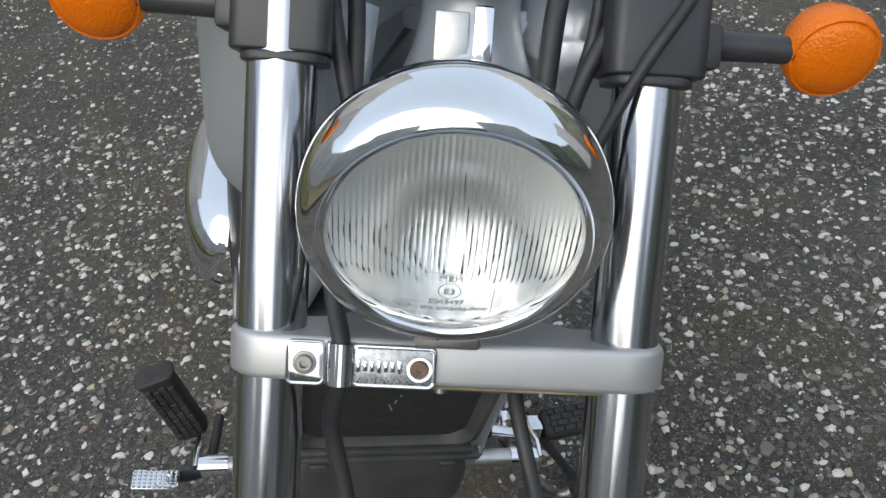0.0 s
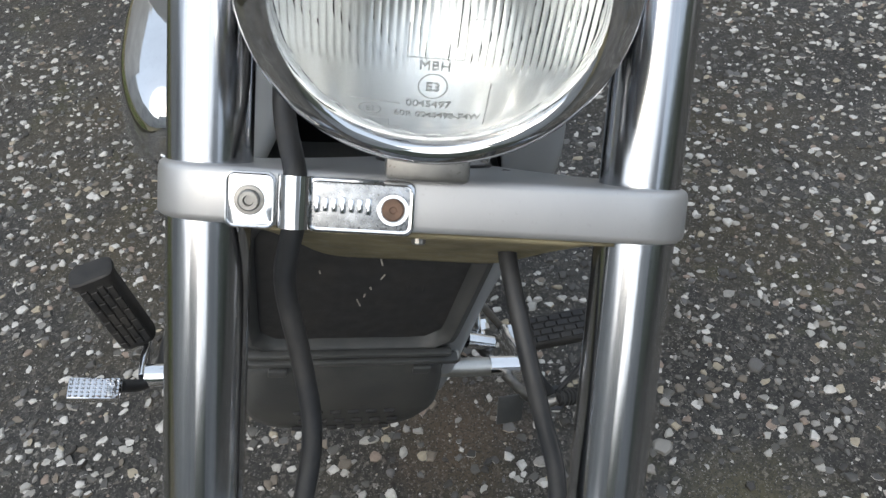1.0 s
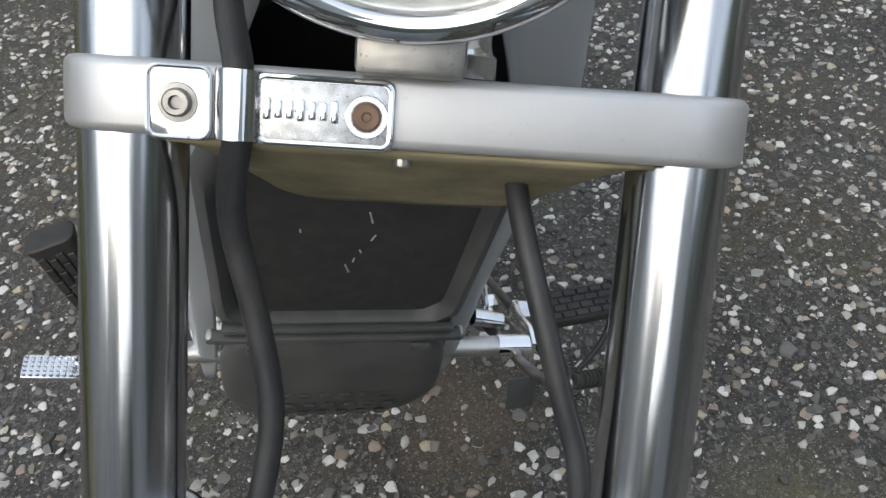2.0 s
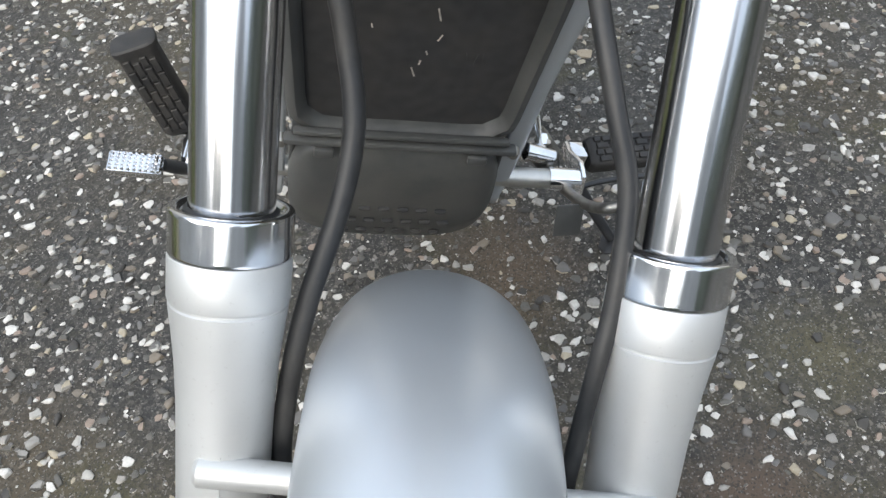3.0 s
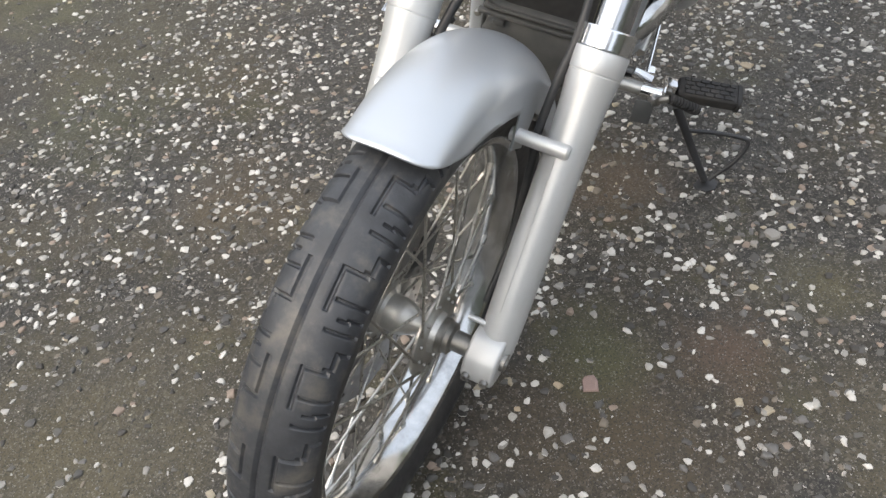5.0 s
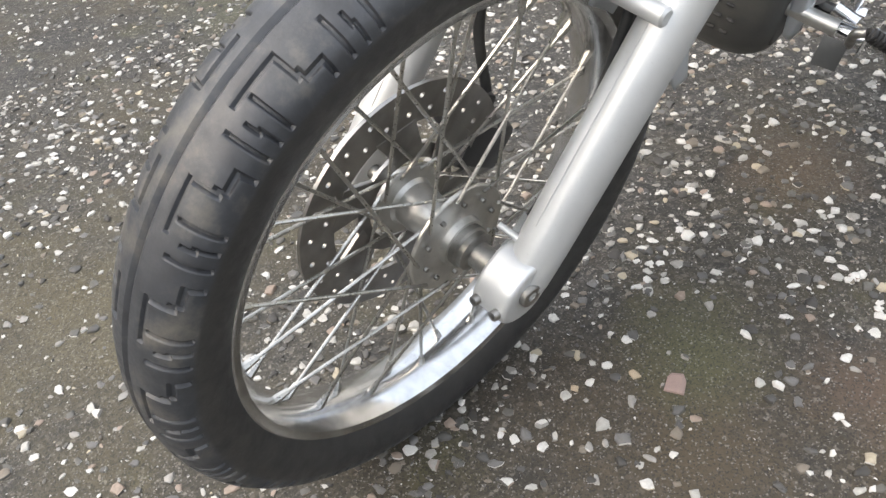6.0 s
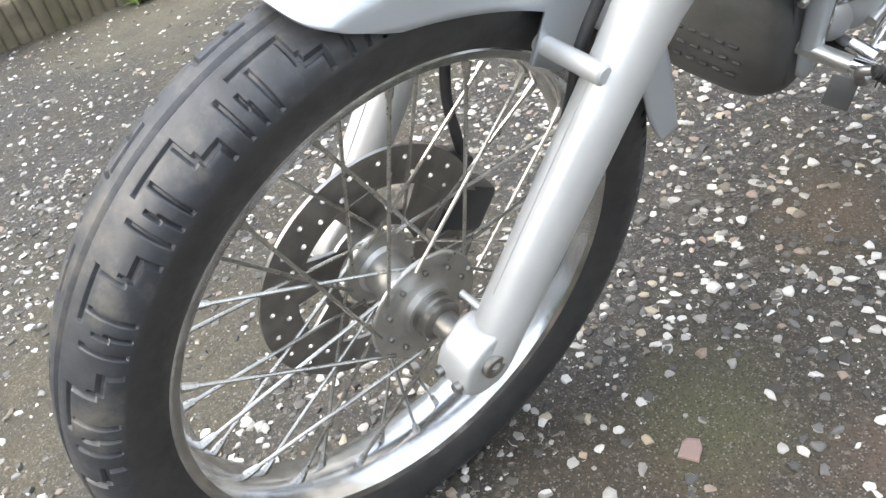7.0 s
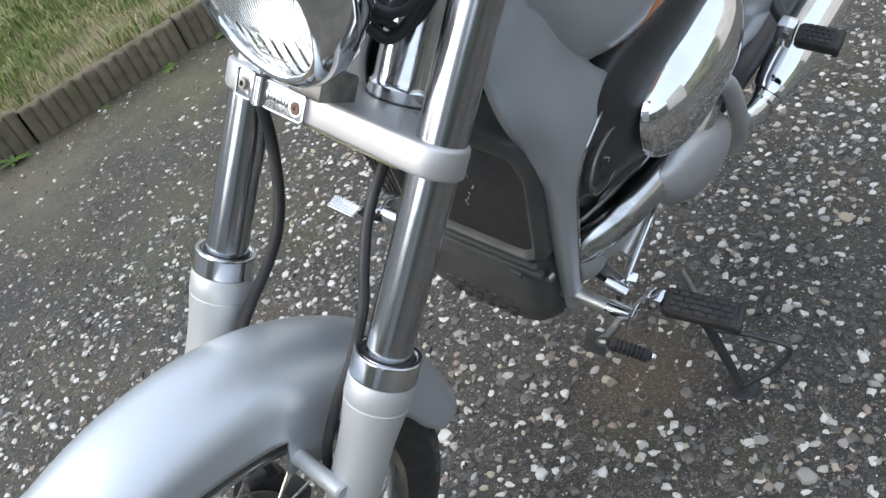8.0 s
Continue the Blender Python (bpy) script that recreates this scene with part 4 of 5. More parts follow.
def blob(sections, n=28, power=2.6):
    """A rounded body along y: sections of (y, half width, low, high, x)."""
    rings = []
    for y, w, low, high, x in sections:
        ring = []
        for k in range(n):
            a = math.tau * k / n
            c, s = math.cos(a), math.sin(a)
            ring.append((x + w * math.copysign(abs(c) ** (2 / power), c), y, (low + high) / 2 + (high - low) / 2 * math.copysign(abs(s) ** (2 / power), s)))
        rings.append(ring)
    return loft(rings)


def dome(a, b, bulge, tilt, at, side, rows=14, n=48, squared=2.3, slope=0.0):
    """A bulging oval cover on the bike's flank: half axes along and across, raised sideways."""
    ct, st = math.cos(radians(tilt)), math.sin(radians(tilt))
    rings = []
    for k in range(rows + 1):
        t = k / rows * math.pi / 2
        r, h = math.cos(t) ** 0.9, bulge * math.sin(t)
        r = max(r, 0.01)
        ring = []
        for i in range(n):
            q = math.tau * i / n
            c, s = math.cos(q), math.sin(q)
            u = a * r * math.copysign(abs(c) ** (2 / squared), c)
            v = b * r * math.copysign(abs(s) ** (2 / squared), s)
            ring.append((side * (at[0] + h + slope * v * r), at[1] + u * ct - v * st, at[2] + u * st + v * ct))
        rings.append(ring)
    return loft(rings)


TANK = [(0.405, 0.02, 0.855, 0.875), (0.412, 0.080, 0.825, 0.895), (0.425, 0.120, 0.790, 0.912), (0.445, 0.148, 0.748, 0.930), (0.470, 0.163, 0.714, 0.948), (0.50, 0.171, 0.692, 0.968), (0.54, 0.176, 0.678, 0.992), (0.60, 0.179, 0.670, 1.020), (0.70, 0.172, 0.685, 1.05), (0.80, 0.150, 0.71, 1.02), (0.88, 0.10, 0.77, 0.97), (0.91, 0.04, 0.82, 0.92)]


def build_body():
    rows = [
        [(0.111, 0.508, 0.258), (0.120, 0.512, 0.254), (0.124, 0.526, 0.262)],
        [(0.108, 0.500, 0.300), (0.122, 0.502, 0.298), (0.127, 0.515, 0.300)],
        [(0.106, 0.490, 0.350), (0.122, 0.490, 0.350), (0.129, 0.504, 0.350)],
        [(0.105, 0.472, 0.450), (0.124, 0.472, 0.450), (0.132, 0.488, 0.450)],
        [(0.105, 0.450, 0.550), (0.130, 0.452, 0.550), (0.139, 0.468, 0.550)],
        [(0.102, 0.430, 0.595), (0.133, 0.442, 0.598), (0.143, 0.470, 0.600)],
        [(0.097, 0.424, 0.630), (0.134, 0.434, 0.640), (0.145, 0.505, 0.636)],
        [(0.088, 0.412, 0.662), (0.130, 0.424, 0.680), (0.143, 0.525, 0.668)],
        [(0.076, 0.405, 0.700), (0.122, 0.420, 0.718), (0.136, 0.490, 0.710)],
        [(0.060, 0.410, 0.750), (0.113, 0.424, 0.775), (0.127, 0.460, 0.770)],
        [(0.055, 0.425, 0.800), (0.099, 0.432, 0.830), (0.115, 0.452, 0.830)],
        [(0.045, 0.470, 0.900), (0.085, 0.478, 0.910), (0.100, 0.500, 0.900)],
    ]
    for mirror in (False, True):
        cover = sheet(rows, 5, SILVER, "side_cover", "silver painted cover sweeping from the tank down to the footpeg", 0.005, mirror)
        turn = -1 if mirror else 1
        # chrome bead added to draw the highlight along the cover's rear edge
        part("edge_highlight", tube([(turn * (row[2][0] + 0.001), row[2][1], row[2][2]) for row in rows[:8]], 0.0028, 8, 4), COLLAR, cover, "bright bead added as the highlight on the cover's rear edge")
    shell = blob([(y, w, low, high, 0) for y, w, low, high in TANK], 56, 4.2)
    # the nose is hollowed out for the steering head
    for v in shell.verts:
        v.co.y += math.exp(-(v.co.x / 0.062) ** 4) * max(0.0, 0.53 - v.co.y)
    tank = part("fuel_tank", shell, SILVER, bike, "silver painted fuel tank", BODY, sharp=60)
    ys = [row[0] for row in TANK]
    for side in (-1, 1):
        bead = []
        for y in np.linspace(0.45, 0.80, 15):
            w, low, high = (float(np.interp(y, ys, [row[i] for row in TANK])) for i in (1, 2, 3))
            s = 1 - 2 * 0.012 / (high - low)
            bead.append((side * (w * (1 - s ** 4.2) ** (1 / 4.2) + 0.001), float(y), low + 0.012))
        part("tank_seam", tube(bead, 0.0024, 8, 2), SILVER, tank, "welded seam along the lower edge of the tank")
        # chrome oval added for the glossy reflection where cover and tank meet
        part("tank_glint", dome(0.026, 0.014, 0.010, 35, (0.132, 0.540, 0.664), side), OLD_CHROME, tank, "small bright oval added as the reflection under the tank")
    part("tank_sticker", sheet_patch(1), STICKER, tank, "orange sticker on the tank")
    # dark surround with the radiator between the two legs of the cover
    frame_out = softened([(-0.104, 0.394), (0.104, 0.394), (0.112, 0.60), (0.095, 0.648), (-0.095, 0.648), (-0.112, 0.60)])
    frame_mid = softened([(-0.101, 0.398), (0.101, 0.398), (0.109, 0.598), (0.092, 0.643), (-0.092, 0.643), (-0.109, 0.598)])
    frame_lip = softened([(-0.0945, 0.4040), (0.0945, 0.4040), (0.1025, 0.590), (0.087, 0.629), (-0.087, 0.629), (-0.1025, 0.590)])
    frame_in = softened([(-0.0865, 0.4110), (0.0865, 0.4110), (0.0930, 0.576), (0.079, 0.608), (-0.079, 0.608), (-0.0930, 0.576)])

    def lean(x, y, z):
        return (x, y - 0.18 * (z - 0.42), z)

    rings = []
    for outline, y in ((frame_out, 0.505), (frame_out, 0.462), (frame_mid, 0.452), (frame_lip, 0.449), (frame_in, 0.457), (frame_in, 0.505)):
        rings.append([lean(x, y, z) for x, z in outline])
    surround = part("radiator_surround", loft(rings, caps=False), PLASTIC, bike, "dark grey plastic radiator surround", BODY, sharp=55)
    part("radiator", loft([[lean(x * 1.02, 0.4610, z) for x, z in frame_in], [lean(x * 1.02, 0.500, z) for x, z in frame_in]]), RADIATOR, surround, "black fine-meshed radiator core", smooth=False)
    part("lower_lip", block((0.196, 0.008, 0.006), (0, 0.4475, 0.4055), 0.002), PLASTIC, surround)
    part("lower_lip", block((0.212, 0.013, 0.007), (0, 0.448, 0.3955), 0.0025), PLASTIC, surround)
    for side in (-1, 1):
        part("surround_bolt", lathe([(0.0, 0.006), (0.004, 0.006), (0.006, 0.003), (0.006, -0.004)], 12, "y", (side * 0.1085, 0.462, 0.379)), STEEL, surround)
        part("lip_clip", block((0.018, 0.006, 0.010), (side * 0.070, 0.4415, 0.386), 0.002), PLASTIC, surround)
    # dried splashes and stone chips on the core
    r = random.Random(8)
    for x, z, long in ((0.012, 0.545, 0.012), (0.016, 0.520, 0.007), (0.000, 0.478, 0.010), (0.004, 0.490, 0.005), (0.008, 0.502, 0.004), (-0.036, 0.528, 0.004), (0.010, 0.575, 0.006), (0.040, 0.500, 0.009), (0.047, 0.498, 0.011), (0.053, 0.500, 0.009)):
        part("splash_mark", block((0.0014, 0.0006, long), lean(x * 1.05, 0.4600, z), 0.0002, Euler((0, r.uniform(-0.5, 0.5), 0)).to_matrix(), 1), SPLASH if x < 0.03 else RADIATOR, surround)
    part("vent_slit", block((0.135, 0.004, 0.004), (0.006, 0.4470, 0.4045), 0.001), BLACK, surround, "narrow black slit under the radiator")
    # belly pan
    sections = []
    for y, w, low, high in ((0.450, 0.078, 0.335, 0.388), (0.453, 0.092, 0.300, 0.391), (0.462, 0.100, 0.262, 0.392), (0.480, 0.104, 0.226, 0.392), (0.51, 0.105, 0.194, 0.392), (0.55, 0.104, 0.172, 0.38), (0.62, 0.098, 0.166, 0.36), (0.72, 0.09, 0.17, 0.34), (0.80, 0.075, 0.18, 0.32)):
        sections.append((y, w, low, high, 0.0))
    belly = part("belly_pan", blob(sections, 44, 3.4), PLASTIC, bike, "dark grey scuffed plastic belly pan", BODY, sharp=60)
    for k, (y, z) in enumerate(((0.4522, 0.3000), (0.4568, 0.2770), (0.4640, 0.2530))):
        for j in range(6):
            x = -0.052 + 0.019 * j + 0.006 * (k % 2)
            part("vent_slot", tube([(x, y, z), (x + 0.006, y, z), (x + 0.011, y, z)], [0.0022, 0.0030, 0.0022], 8, 0), RADIATOR, belly)
    for side in (-1, 1):
        part("pan_rib", tube([(side * 0.099, 0.470, 0.375), (side * 0.101, 0.486, 0.30), (side * 0.100, 0.512, 0.235)], 0.003, 8, 4), PLASTIC, belly)
    return tank


def sheet_patch(side):
    """A thin band that follows the lower flank of the tank."""
    bm = bmesh.new()
    rows = []
    ys = [row[0] for row in TANK]
    for k in range(9):
        y = 0.535 + 0.10 * k / 8
        w, low, high = (float(np.interp(y, ys, [row[i] for row in TANK])) for i in (1, 2, 3))
        row = []
        for up in np.linspace(0.014, 0.06, 6):
            s = abs((low + up - (low + high) / 2) / ((high - low) / 2))
            row.append(bm.verts.new((side * (w * (1 - s ** 4.2) ** (1 / 4.2) + 0.0015), y + up * 0.5, low + up)))
        rows.append(row)
    for a, b in zip(rows, rows[1:]):
        for i in range(len(a) - 1):
            bm.faces.new((a[i], b[i], b[i + 1], a[i + 1]))
    bmesh.ops.recalc_face_normals(bm, faces=bm.faces)
    bmesh.ops.solidify(bm, geom=bm.faces[:], thickness=0.0012)
    return bm


def softened(outline, times=2, cut=0.09):
    """Cuts the corners of a closed outline."""
    for _ in range(times):
        out = []
        for (a, b), (c, d) in zip(outline, outline[1:] + outline[:1]):
            out += [(a + (c - a) * cut, b + (d - b) * cut), (c + (a - c) * cut, d + (b - d) * cut)]
        outline = out
    return outline


STICKER = matt("orange_sticker", (0.75, 0.22, 0.03), 0.4, 0.08, 20, 0.02)
RADIATOR = matt("black_radiator", (0.030, 0.030, 0.031), 0.62, 0.3, 90, 0.3, dirt=0.25, grime=(0.10, 0.085, 0.065))


SPLASH = matt("dried_splash", (0.34, 0.32, 0.28), 0.8, 0.3, 80, 0.1)


def build_engine():
    for side in (-1, 1):
        box = part("air_box", blob([(0.462, 0.006, 0.535, 0.60, side * 0.126), (0.474, 0.014, 0.522, 0.625, side * 0.128), (0.50, 0.020, 0.512, 0.665, side * 0.128), (0.54, 0.026, 0.500, 0.688, side * 0.130), (0.60, 0.034, 0.480, 0.694, side * 0.131), (0.68, 0.038, 0.455, 0.70, side * 0.133), (0.78, 0.036, 0.44, 0.70, side * 0.135), (0.86, 0.015, 0.46, 0.68, side * 0.13)], 36, 4.5), BLACK, bike, "black plastic air filter box", BODY, sharp=60)
        part("air_filter_cover", dome(0.130, 0.062, 0.050, 8, (0.170, 0.700, 0.566), side, squared=2.9, slope=-0.15), CHROME, box, "bulging chrome air filter cover", sharp=60)
        horn = part("round_cover", lathe([(0.0, 0.004), (0.010, 0.006), (0.012, 0.003), (0.034, 0.0035), (0.037, 0.007), (0.040, 0.008), (0.0425, 0.006), (0.0430, -0.01), (0.0, -0.01)], 40, "x", (0, 0, 0)), BLACK, bike, "black round cover with a small central bolt", BODY @ Matrix.Translation((side * 0.145, 0.518, 0.558)) @ (Matrix() if side > 0 else pose(0, 0, 0, 0, 0, 180)))
        part("cover_ring", lathe([(0.0405, 0.0082), (0.0418, 0.0092), (0.0430, 0.0082), (0.0430, 0.006)], 48, "x"), STEEL, horn, "thin worn metal rim")
        part("cover_bolt", lathe([(0.0, 0.010), (0.0035, 0.009), (0.004, 0.004)], 12, "x"), CHROME, horn)
    part("crankcase", blob([(0.52, 0.03, 0.30, 0.40, 0.0), (0.54, 0.085, 0.24, 0.44, 0.0), (0.62, 0.115, 0.20, 0.47, 0.0), (0.75, 0.125, 0.19, 0.47, 0.0), (0.90, 0.12, 0.20, 0.46, 0.0), (1.00, 0.08, 0.24, 0.42, 0.0)], 32, 3.2), CAST, bike, "cast aluminium crankcase", BODY, sharp=60)
    part("cylinder", blob([(0.53, 0.05, 0.42, 0.56, 0.0), (0.55, 0.085, 0.40, 0.66, 0.0), (0.68, 0.09, 0.40, 0.66, 0.0), (0.72, 0.06, 0.42, 0.62, 0.0)], 28, 3.6), BLACK, bike, "dark finned cylinder", BODY, sharp=60)
    part("clutch_cover", dome(0.128, 0.060, 0.046, -23, (0.176, 0.748, 0.378), 1, squared=2.1), CASE, bike, "smooth grey aluminium clutch cover", BODY, sharp=60)
    part("gear_case", dome(0.085, 0.058, 0.040, -34, (0.112, 0.622, 0.330), 1), CASE, bike, "cast aluminium gear case", BODY, sharp=60)
    part("case_boss", dome(0.040, 0.030, 0.020, -30, (0.118, 0.560, 0.315), 1), CASE, bike, "rounded boss of the crankcase", BODY, sharp=60)
    part("exhaust_pipe", tube([(0.06, 0.53, 0.360), (0.110, 0.535, 0.370), (0.142, 0.578, 0.396), (0.162, 0.645, 0.413), (0.172, 0.700, 0.421), (0.172, 0.760, 0.424), (0.160, 0.84, 0.43)], 0.0285, 24, 8), OLD_CHROME, bike, "dull chromed exhaust header pipe", BODY)
    muffler = part("muffler", tube([(0.2075, 0.905, 0.327), (0.211, 0.918, 0.325), (0.214, 0.935, 0.322), (0.217, 0.965, 0.320), (0.2185, 0.985, 0.322), (0.220, 1.00, 0.325), (0.224, 1.09, 0.327), (0.228, 1.35, 0.322)], [0.017, 0.017, 0.0175, 0.019, 0.024, 0.031, 0.040, 0.044], 28, 6), CHROME, bike, "polished chrome muffler", BODY)
    part("muffler_clamp", tube([(0.2165, 0.955, 0.3205), (0.2175, 0.970, 0.3205)], 0.0215, 24, 0), CHROME, muffler, "chrome clamp on the muffler")
    part("frame_tube", tube([(0.178, 0.755, 0.515), (0.194, 0.775, 0.495), (0.200, 0.805, 0.465), (0.203, 0.855, 0.395), (0.205, 0.910, 0.305), (0.190, 0.95, 0.22)], 0.0135, 14, 6), LEG, bike, "grey painted frame tube", BODY)
    part("swingarm", tube([(0.150, 0.90, 0.345), (0.160, 1.00, 0.350), (0.165, 1.30, 0.345)], 0.030, 16, 4), BLACK, bike, "black swingarm", BODY)
    part("side_panel", blob([(0.80, 0.006, 0.52, 0.66, 0.160), (0.83, 0.015, 0.47, 0.73, 0.162), (0.90, 0.020, 0.432, 0.74, 0.164), (1.00, 0.022, 0.405, 0.74, 0.166), (1.18, 0.020, 0.400, 0.73, 0.165), (1.26, 0.006, 0.45, 0.70, 0.160)], 28, 3.4), SILVER, bike, "silver painted side panel", BODY, sharp=60)
    grip([(0.236, 1.000, 0.431), (0.300, 1.002, 0.433)], 0.036, "rear_footpeg", "black rubber passenger footpeg", (0, -0.35, 1))
    bracket = part("peg_bracket", block((0.026, 0.028, 0.036), (0.220, 1.0, 0.432), 0.002), COLLAR, bike, "bright square bracket of the passenger footpeg", BODY)
    part("bracket_bolt", lathe([(0.0, 0.001), (0.003, 0.001), (0.0034, 0.004), (0.006, 0.004), (0.0065, 0.0)], 16, "y", (0.222, 0.986, 0.436)), STEEL, bracket)
    part("bracket_arm", tube([(0.222, 1.01, 0.43), (0.190, 1.03, 0.45), (0.165, 1.05, 0.48)], 0.010, 12, 4), BLACK, bracket)


def grip(points, wide, name, label, face):
    """A flat-sided footpeg rubber with rows of raised blocks on the face that is turned to face."""
    a, b = Vector(points[0]), Vector(points[1])
    long = (b - a).length
    z = (b - a).normalized()
    out = Vector(face)
    out = (out - z * out.dot(z)).normalized()
    m = Matrix.Translation(a) @ Matrix((out.cross(z), out, z)).transposed().to_4x4()
    thick = wide * 0.68
    rings = []
    for h, k in ((0.0, 0.80), (0.003, 0.92), (0.006, 1.0), (long - 0.0085, 1.0), (long - 0.008, 1.10), (long - 0.002, 1.12), (long, 1.0)):
        ring = []
        for q in range(28):
            t = math.tau * q / 28
            cq, sq = math.cos(t), math.sin(t)
            ring.append((k * wide / 2 * math.copysign(abs(cq) ** 0.45, cq), k * thick / 2 * math.copysign(abs(sq) ** 0.55, sq), h))
        rings.append(ring)
    body = part(name, moved(loft(rings), m), PEG, bike, label, BODY, sharp=40)
    columns = 4
    for row in range(columns):
        x = wide * 0.82 * ((row + 0.5) / columns - 0.5)
        for k in range(6):
            low = 0.010 + (long - 0.024) * (k - 0.5 * (row % 2)) / 5
            high = low + (long - 0.024) / 5 - 0.0022
            low, high = max(low, 0.008), min(high, long - 0.012)
            if high - low < 0.004:
                continue
            part("grip_block", moved(block((wide * 0.82 / columns - 0.0014, 0.0032, high - low), (x, thick / 2 + 0.0004, (low + high) / 2), 0.0008, seg=1), m), PEG, body)
    return body


def build_controls():
    tube_bar = part("footpeg_bar", tube([(-0.205, 0.508, 0.297), (0.205, 0.508, 0.297)], 0.0108, 20, 0), CAST, bike, "silver bar that carries the footpegs", BODY)
    for side in (-1, 1):
        part("bar_collar", tube([(side * 0.170, 0.508, 0.297), (side * 0.204, 0.508, 0.297)], 0.0125, 20, 0), CHROME, tube_bar, "chrome collar")
        part("peg_plate", prism([(0.494, 0.286), (0.500, 0.310), (0.522, 0.312), (0.560, 0.290), (0.580, 0.285), (0.583, 0.262), (0.565, 0.256), (0.530, 0.276), (0.508, 0.282)], side * 0.203, side * 0.2085, 0.001, "x"), CHROME, tube_bar, "chrome bracket plate")
        part("clevis", block((0.022, 0.024, 0.030), (side * 0.2165, 0.567, 0.272), 0.003), COLLAR, tube_bar, "bright square clevis of the footpeg")
        part("clevis_bolt", lathe([(0.0, 0.0008), (0.0032, 0.001), (0.0036, 0.0045), (0.0062, 0.004), (0.0068, 0.003), (0.0070, -0.003)], 18, "y", (side * 0.2165, 0.5535, 0.273)), STEEL, tube_bar)
    grip([(0.228, 0.567, 0.277), (0.332, 0.586, 0.279)], 0.040, "footpeg", "black rubber footpeg with raised blocks", (0, -0.35, 1))
    grip([(-0.214, 0.562, 0.292), (-0.252, 0.562, 0.400)], 0.040, "footpeg", "black rubber footpeg folded upwards", (0.15, -1, 0.15))
    # brake pedal
    pedal = part("brake_pedal", block((0.050, 0.024, 0.011), (-0.2440, 0.470, 0.327), 0.003, Euler((radians(8), radians(4), 0)).to_matrix()), CHROME, bike, "chrome brake pedal with a knurled top", BODY)
    turn = Euler((radians(8), radians(4), 0)).to_matrix().to_4x4()
    for i in range(9):
        for j in range(5):
            part("pedal_knurl", moved(lathe([(0.0021, 0.0), (0.0011, 0.0016), (0.0, 0.0017)], 5), Matrix.Translation((-0.2440, 0.470, 0.327)) @ turn @ Matrix.Translation((-0.0215 + 0.0054 * i, -0.0085 + 0.0043 * j, 0.0055))), CHROME, pedal, smooth=False)
    part("pedal_arm", tube([(-0.222, 0.480, 0.319), (-0.205, 0.498, 0.296), (-0.195, 0.545, 0.255), (-0.19, 0.62, 0.24)], 0.0065, 12, 5), BLACK, pedal)
    # gear lever, its rubber and rod
    lever = part("gear_lever", tube([(0.168, 0.555, 0.278), (0.188, 0.510, 0.285), (0.196, 0.455, 0.318), (0.200, 0.420, 0.352), (0.212, 0.417, 0.362)], 0.0058, 12, 6), STEEL, bike, "steel gear lever with a ribbed rubber", BODY)
    a, b = Vector((0.212, 0.417, 0.3625)), Vector((0.262, 0.434, 0.3435))
    long = (b - a).length
    ribs = [(0.0, 0.0), (0.0062, 0.0)]
    for k in range(9):
        z = 0.003 + (long - 0.006) * k / 9
        ribs += [(0.0066, z), (0.0086, z + 0.001), (0.0086, z + 0.0032), (0.0066, z + 0.0042)]
    ribs += [(0.0, long)]
    part("lever_rubber", moved(lathe(ribs, 20), stretch(a, b)), PEG, lever, "black ribbed rubber")
    part("lever_cap", moved(lathe([(0.0, 0.004), (0.0052, 0.004), (0.0060, 0.002), (0.006, -0.002)], 14), stretch(b, b + (b - a))), CHROME, lever)
    part("gear_rod", tube([(0.172, 0.560, 0.287), (0.165, 0.66, 0.330), (0.158, 0.765, 0.372)], 0.0036, 10, 3), CHROME, bike, "thin chrome gear rod", BODY)
    part("rod_joint", block((0.012, 0.022, 0.012), (0.172, 0.556, 0.286), 0.003), CHROME, bike, "chrome joint of the gear rod", BODY)
    bracket = part("stand_bracket", tube([(0.118, 0.590, 0.262), (0.140, 0.575, 0.272), (0.170, 0.560, 0.284)], [0.016, 0.013, 0.011], 16, 4), COLLAR, bike, "bright cast bracket behind the footpeg", BODY)
    part("bracket_sleeve", tube([(0.150, 0.545, 0.300), (0.182, 0.545, 0.292)], 0.0095, 16, 0), COLLAR, bracket)
    part("bracket_link", tube([(0.150, 0.60, 0.30), (0.152, 0.635, 0.315), (0.150, 0.68, 0.34)], 0.009, 12, 4), CAST, bracket)
    part("rod_nut", block((0.014, 0.014, 0.014), (0.176, 0.575, 0.288), 0.002, Euler((0.4, 0.2, 0.3)).to_matrix()), CHROME, bracket)
    part("gear_rod", tube([(0.160, 0.590, 0.287), (0.155, 0.68, 0.325), (0.150, 0.775, 0.362)], 0.0030, 10, 3), CHROME, bike, "thin chrome rod", BODY)
    part("splash_plate", block((0.030, 0.003, 0.036), (0.182, 0.448, 0.300), 0.001, Euler((radians(-20), 0, radians(8))).to_matrix()), PLASTIC, bike, "small dark grey splash plate", BODY)
    # side stand on the ground, outside of the lean
    stand = part("side_stand", tube([(0.130, 0.733, 0.160), (0.162, 0.730, 0.085), (0.198, 0.724, 0.010)], [0.0090, 0.0078, 0.0068], 14, 5), BLACK, bike, "black steel side stand")
    part("stand_foot", prism([(0.180, 0.712), (0.188, 0.700), (0.208, 0.700), (0.222, 0.712), (0.222, 0.734), (0.206, 0.744), (0.186, 0.734)], 0.0, 0.006, 0.0015), BLACK, stand)
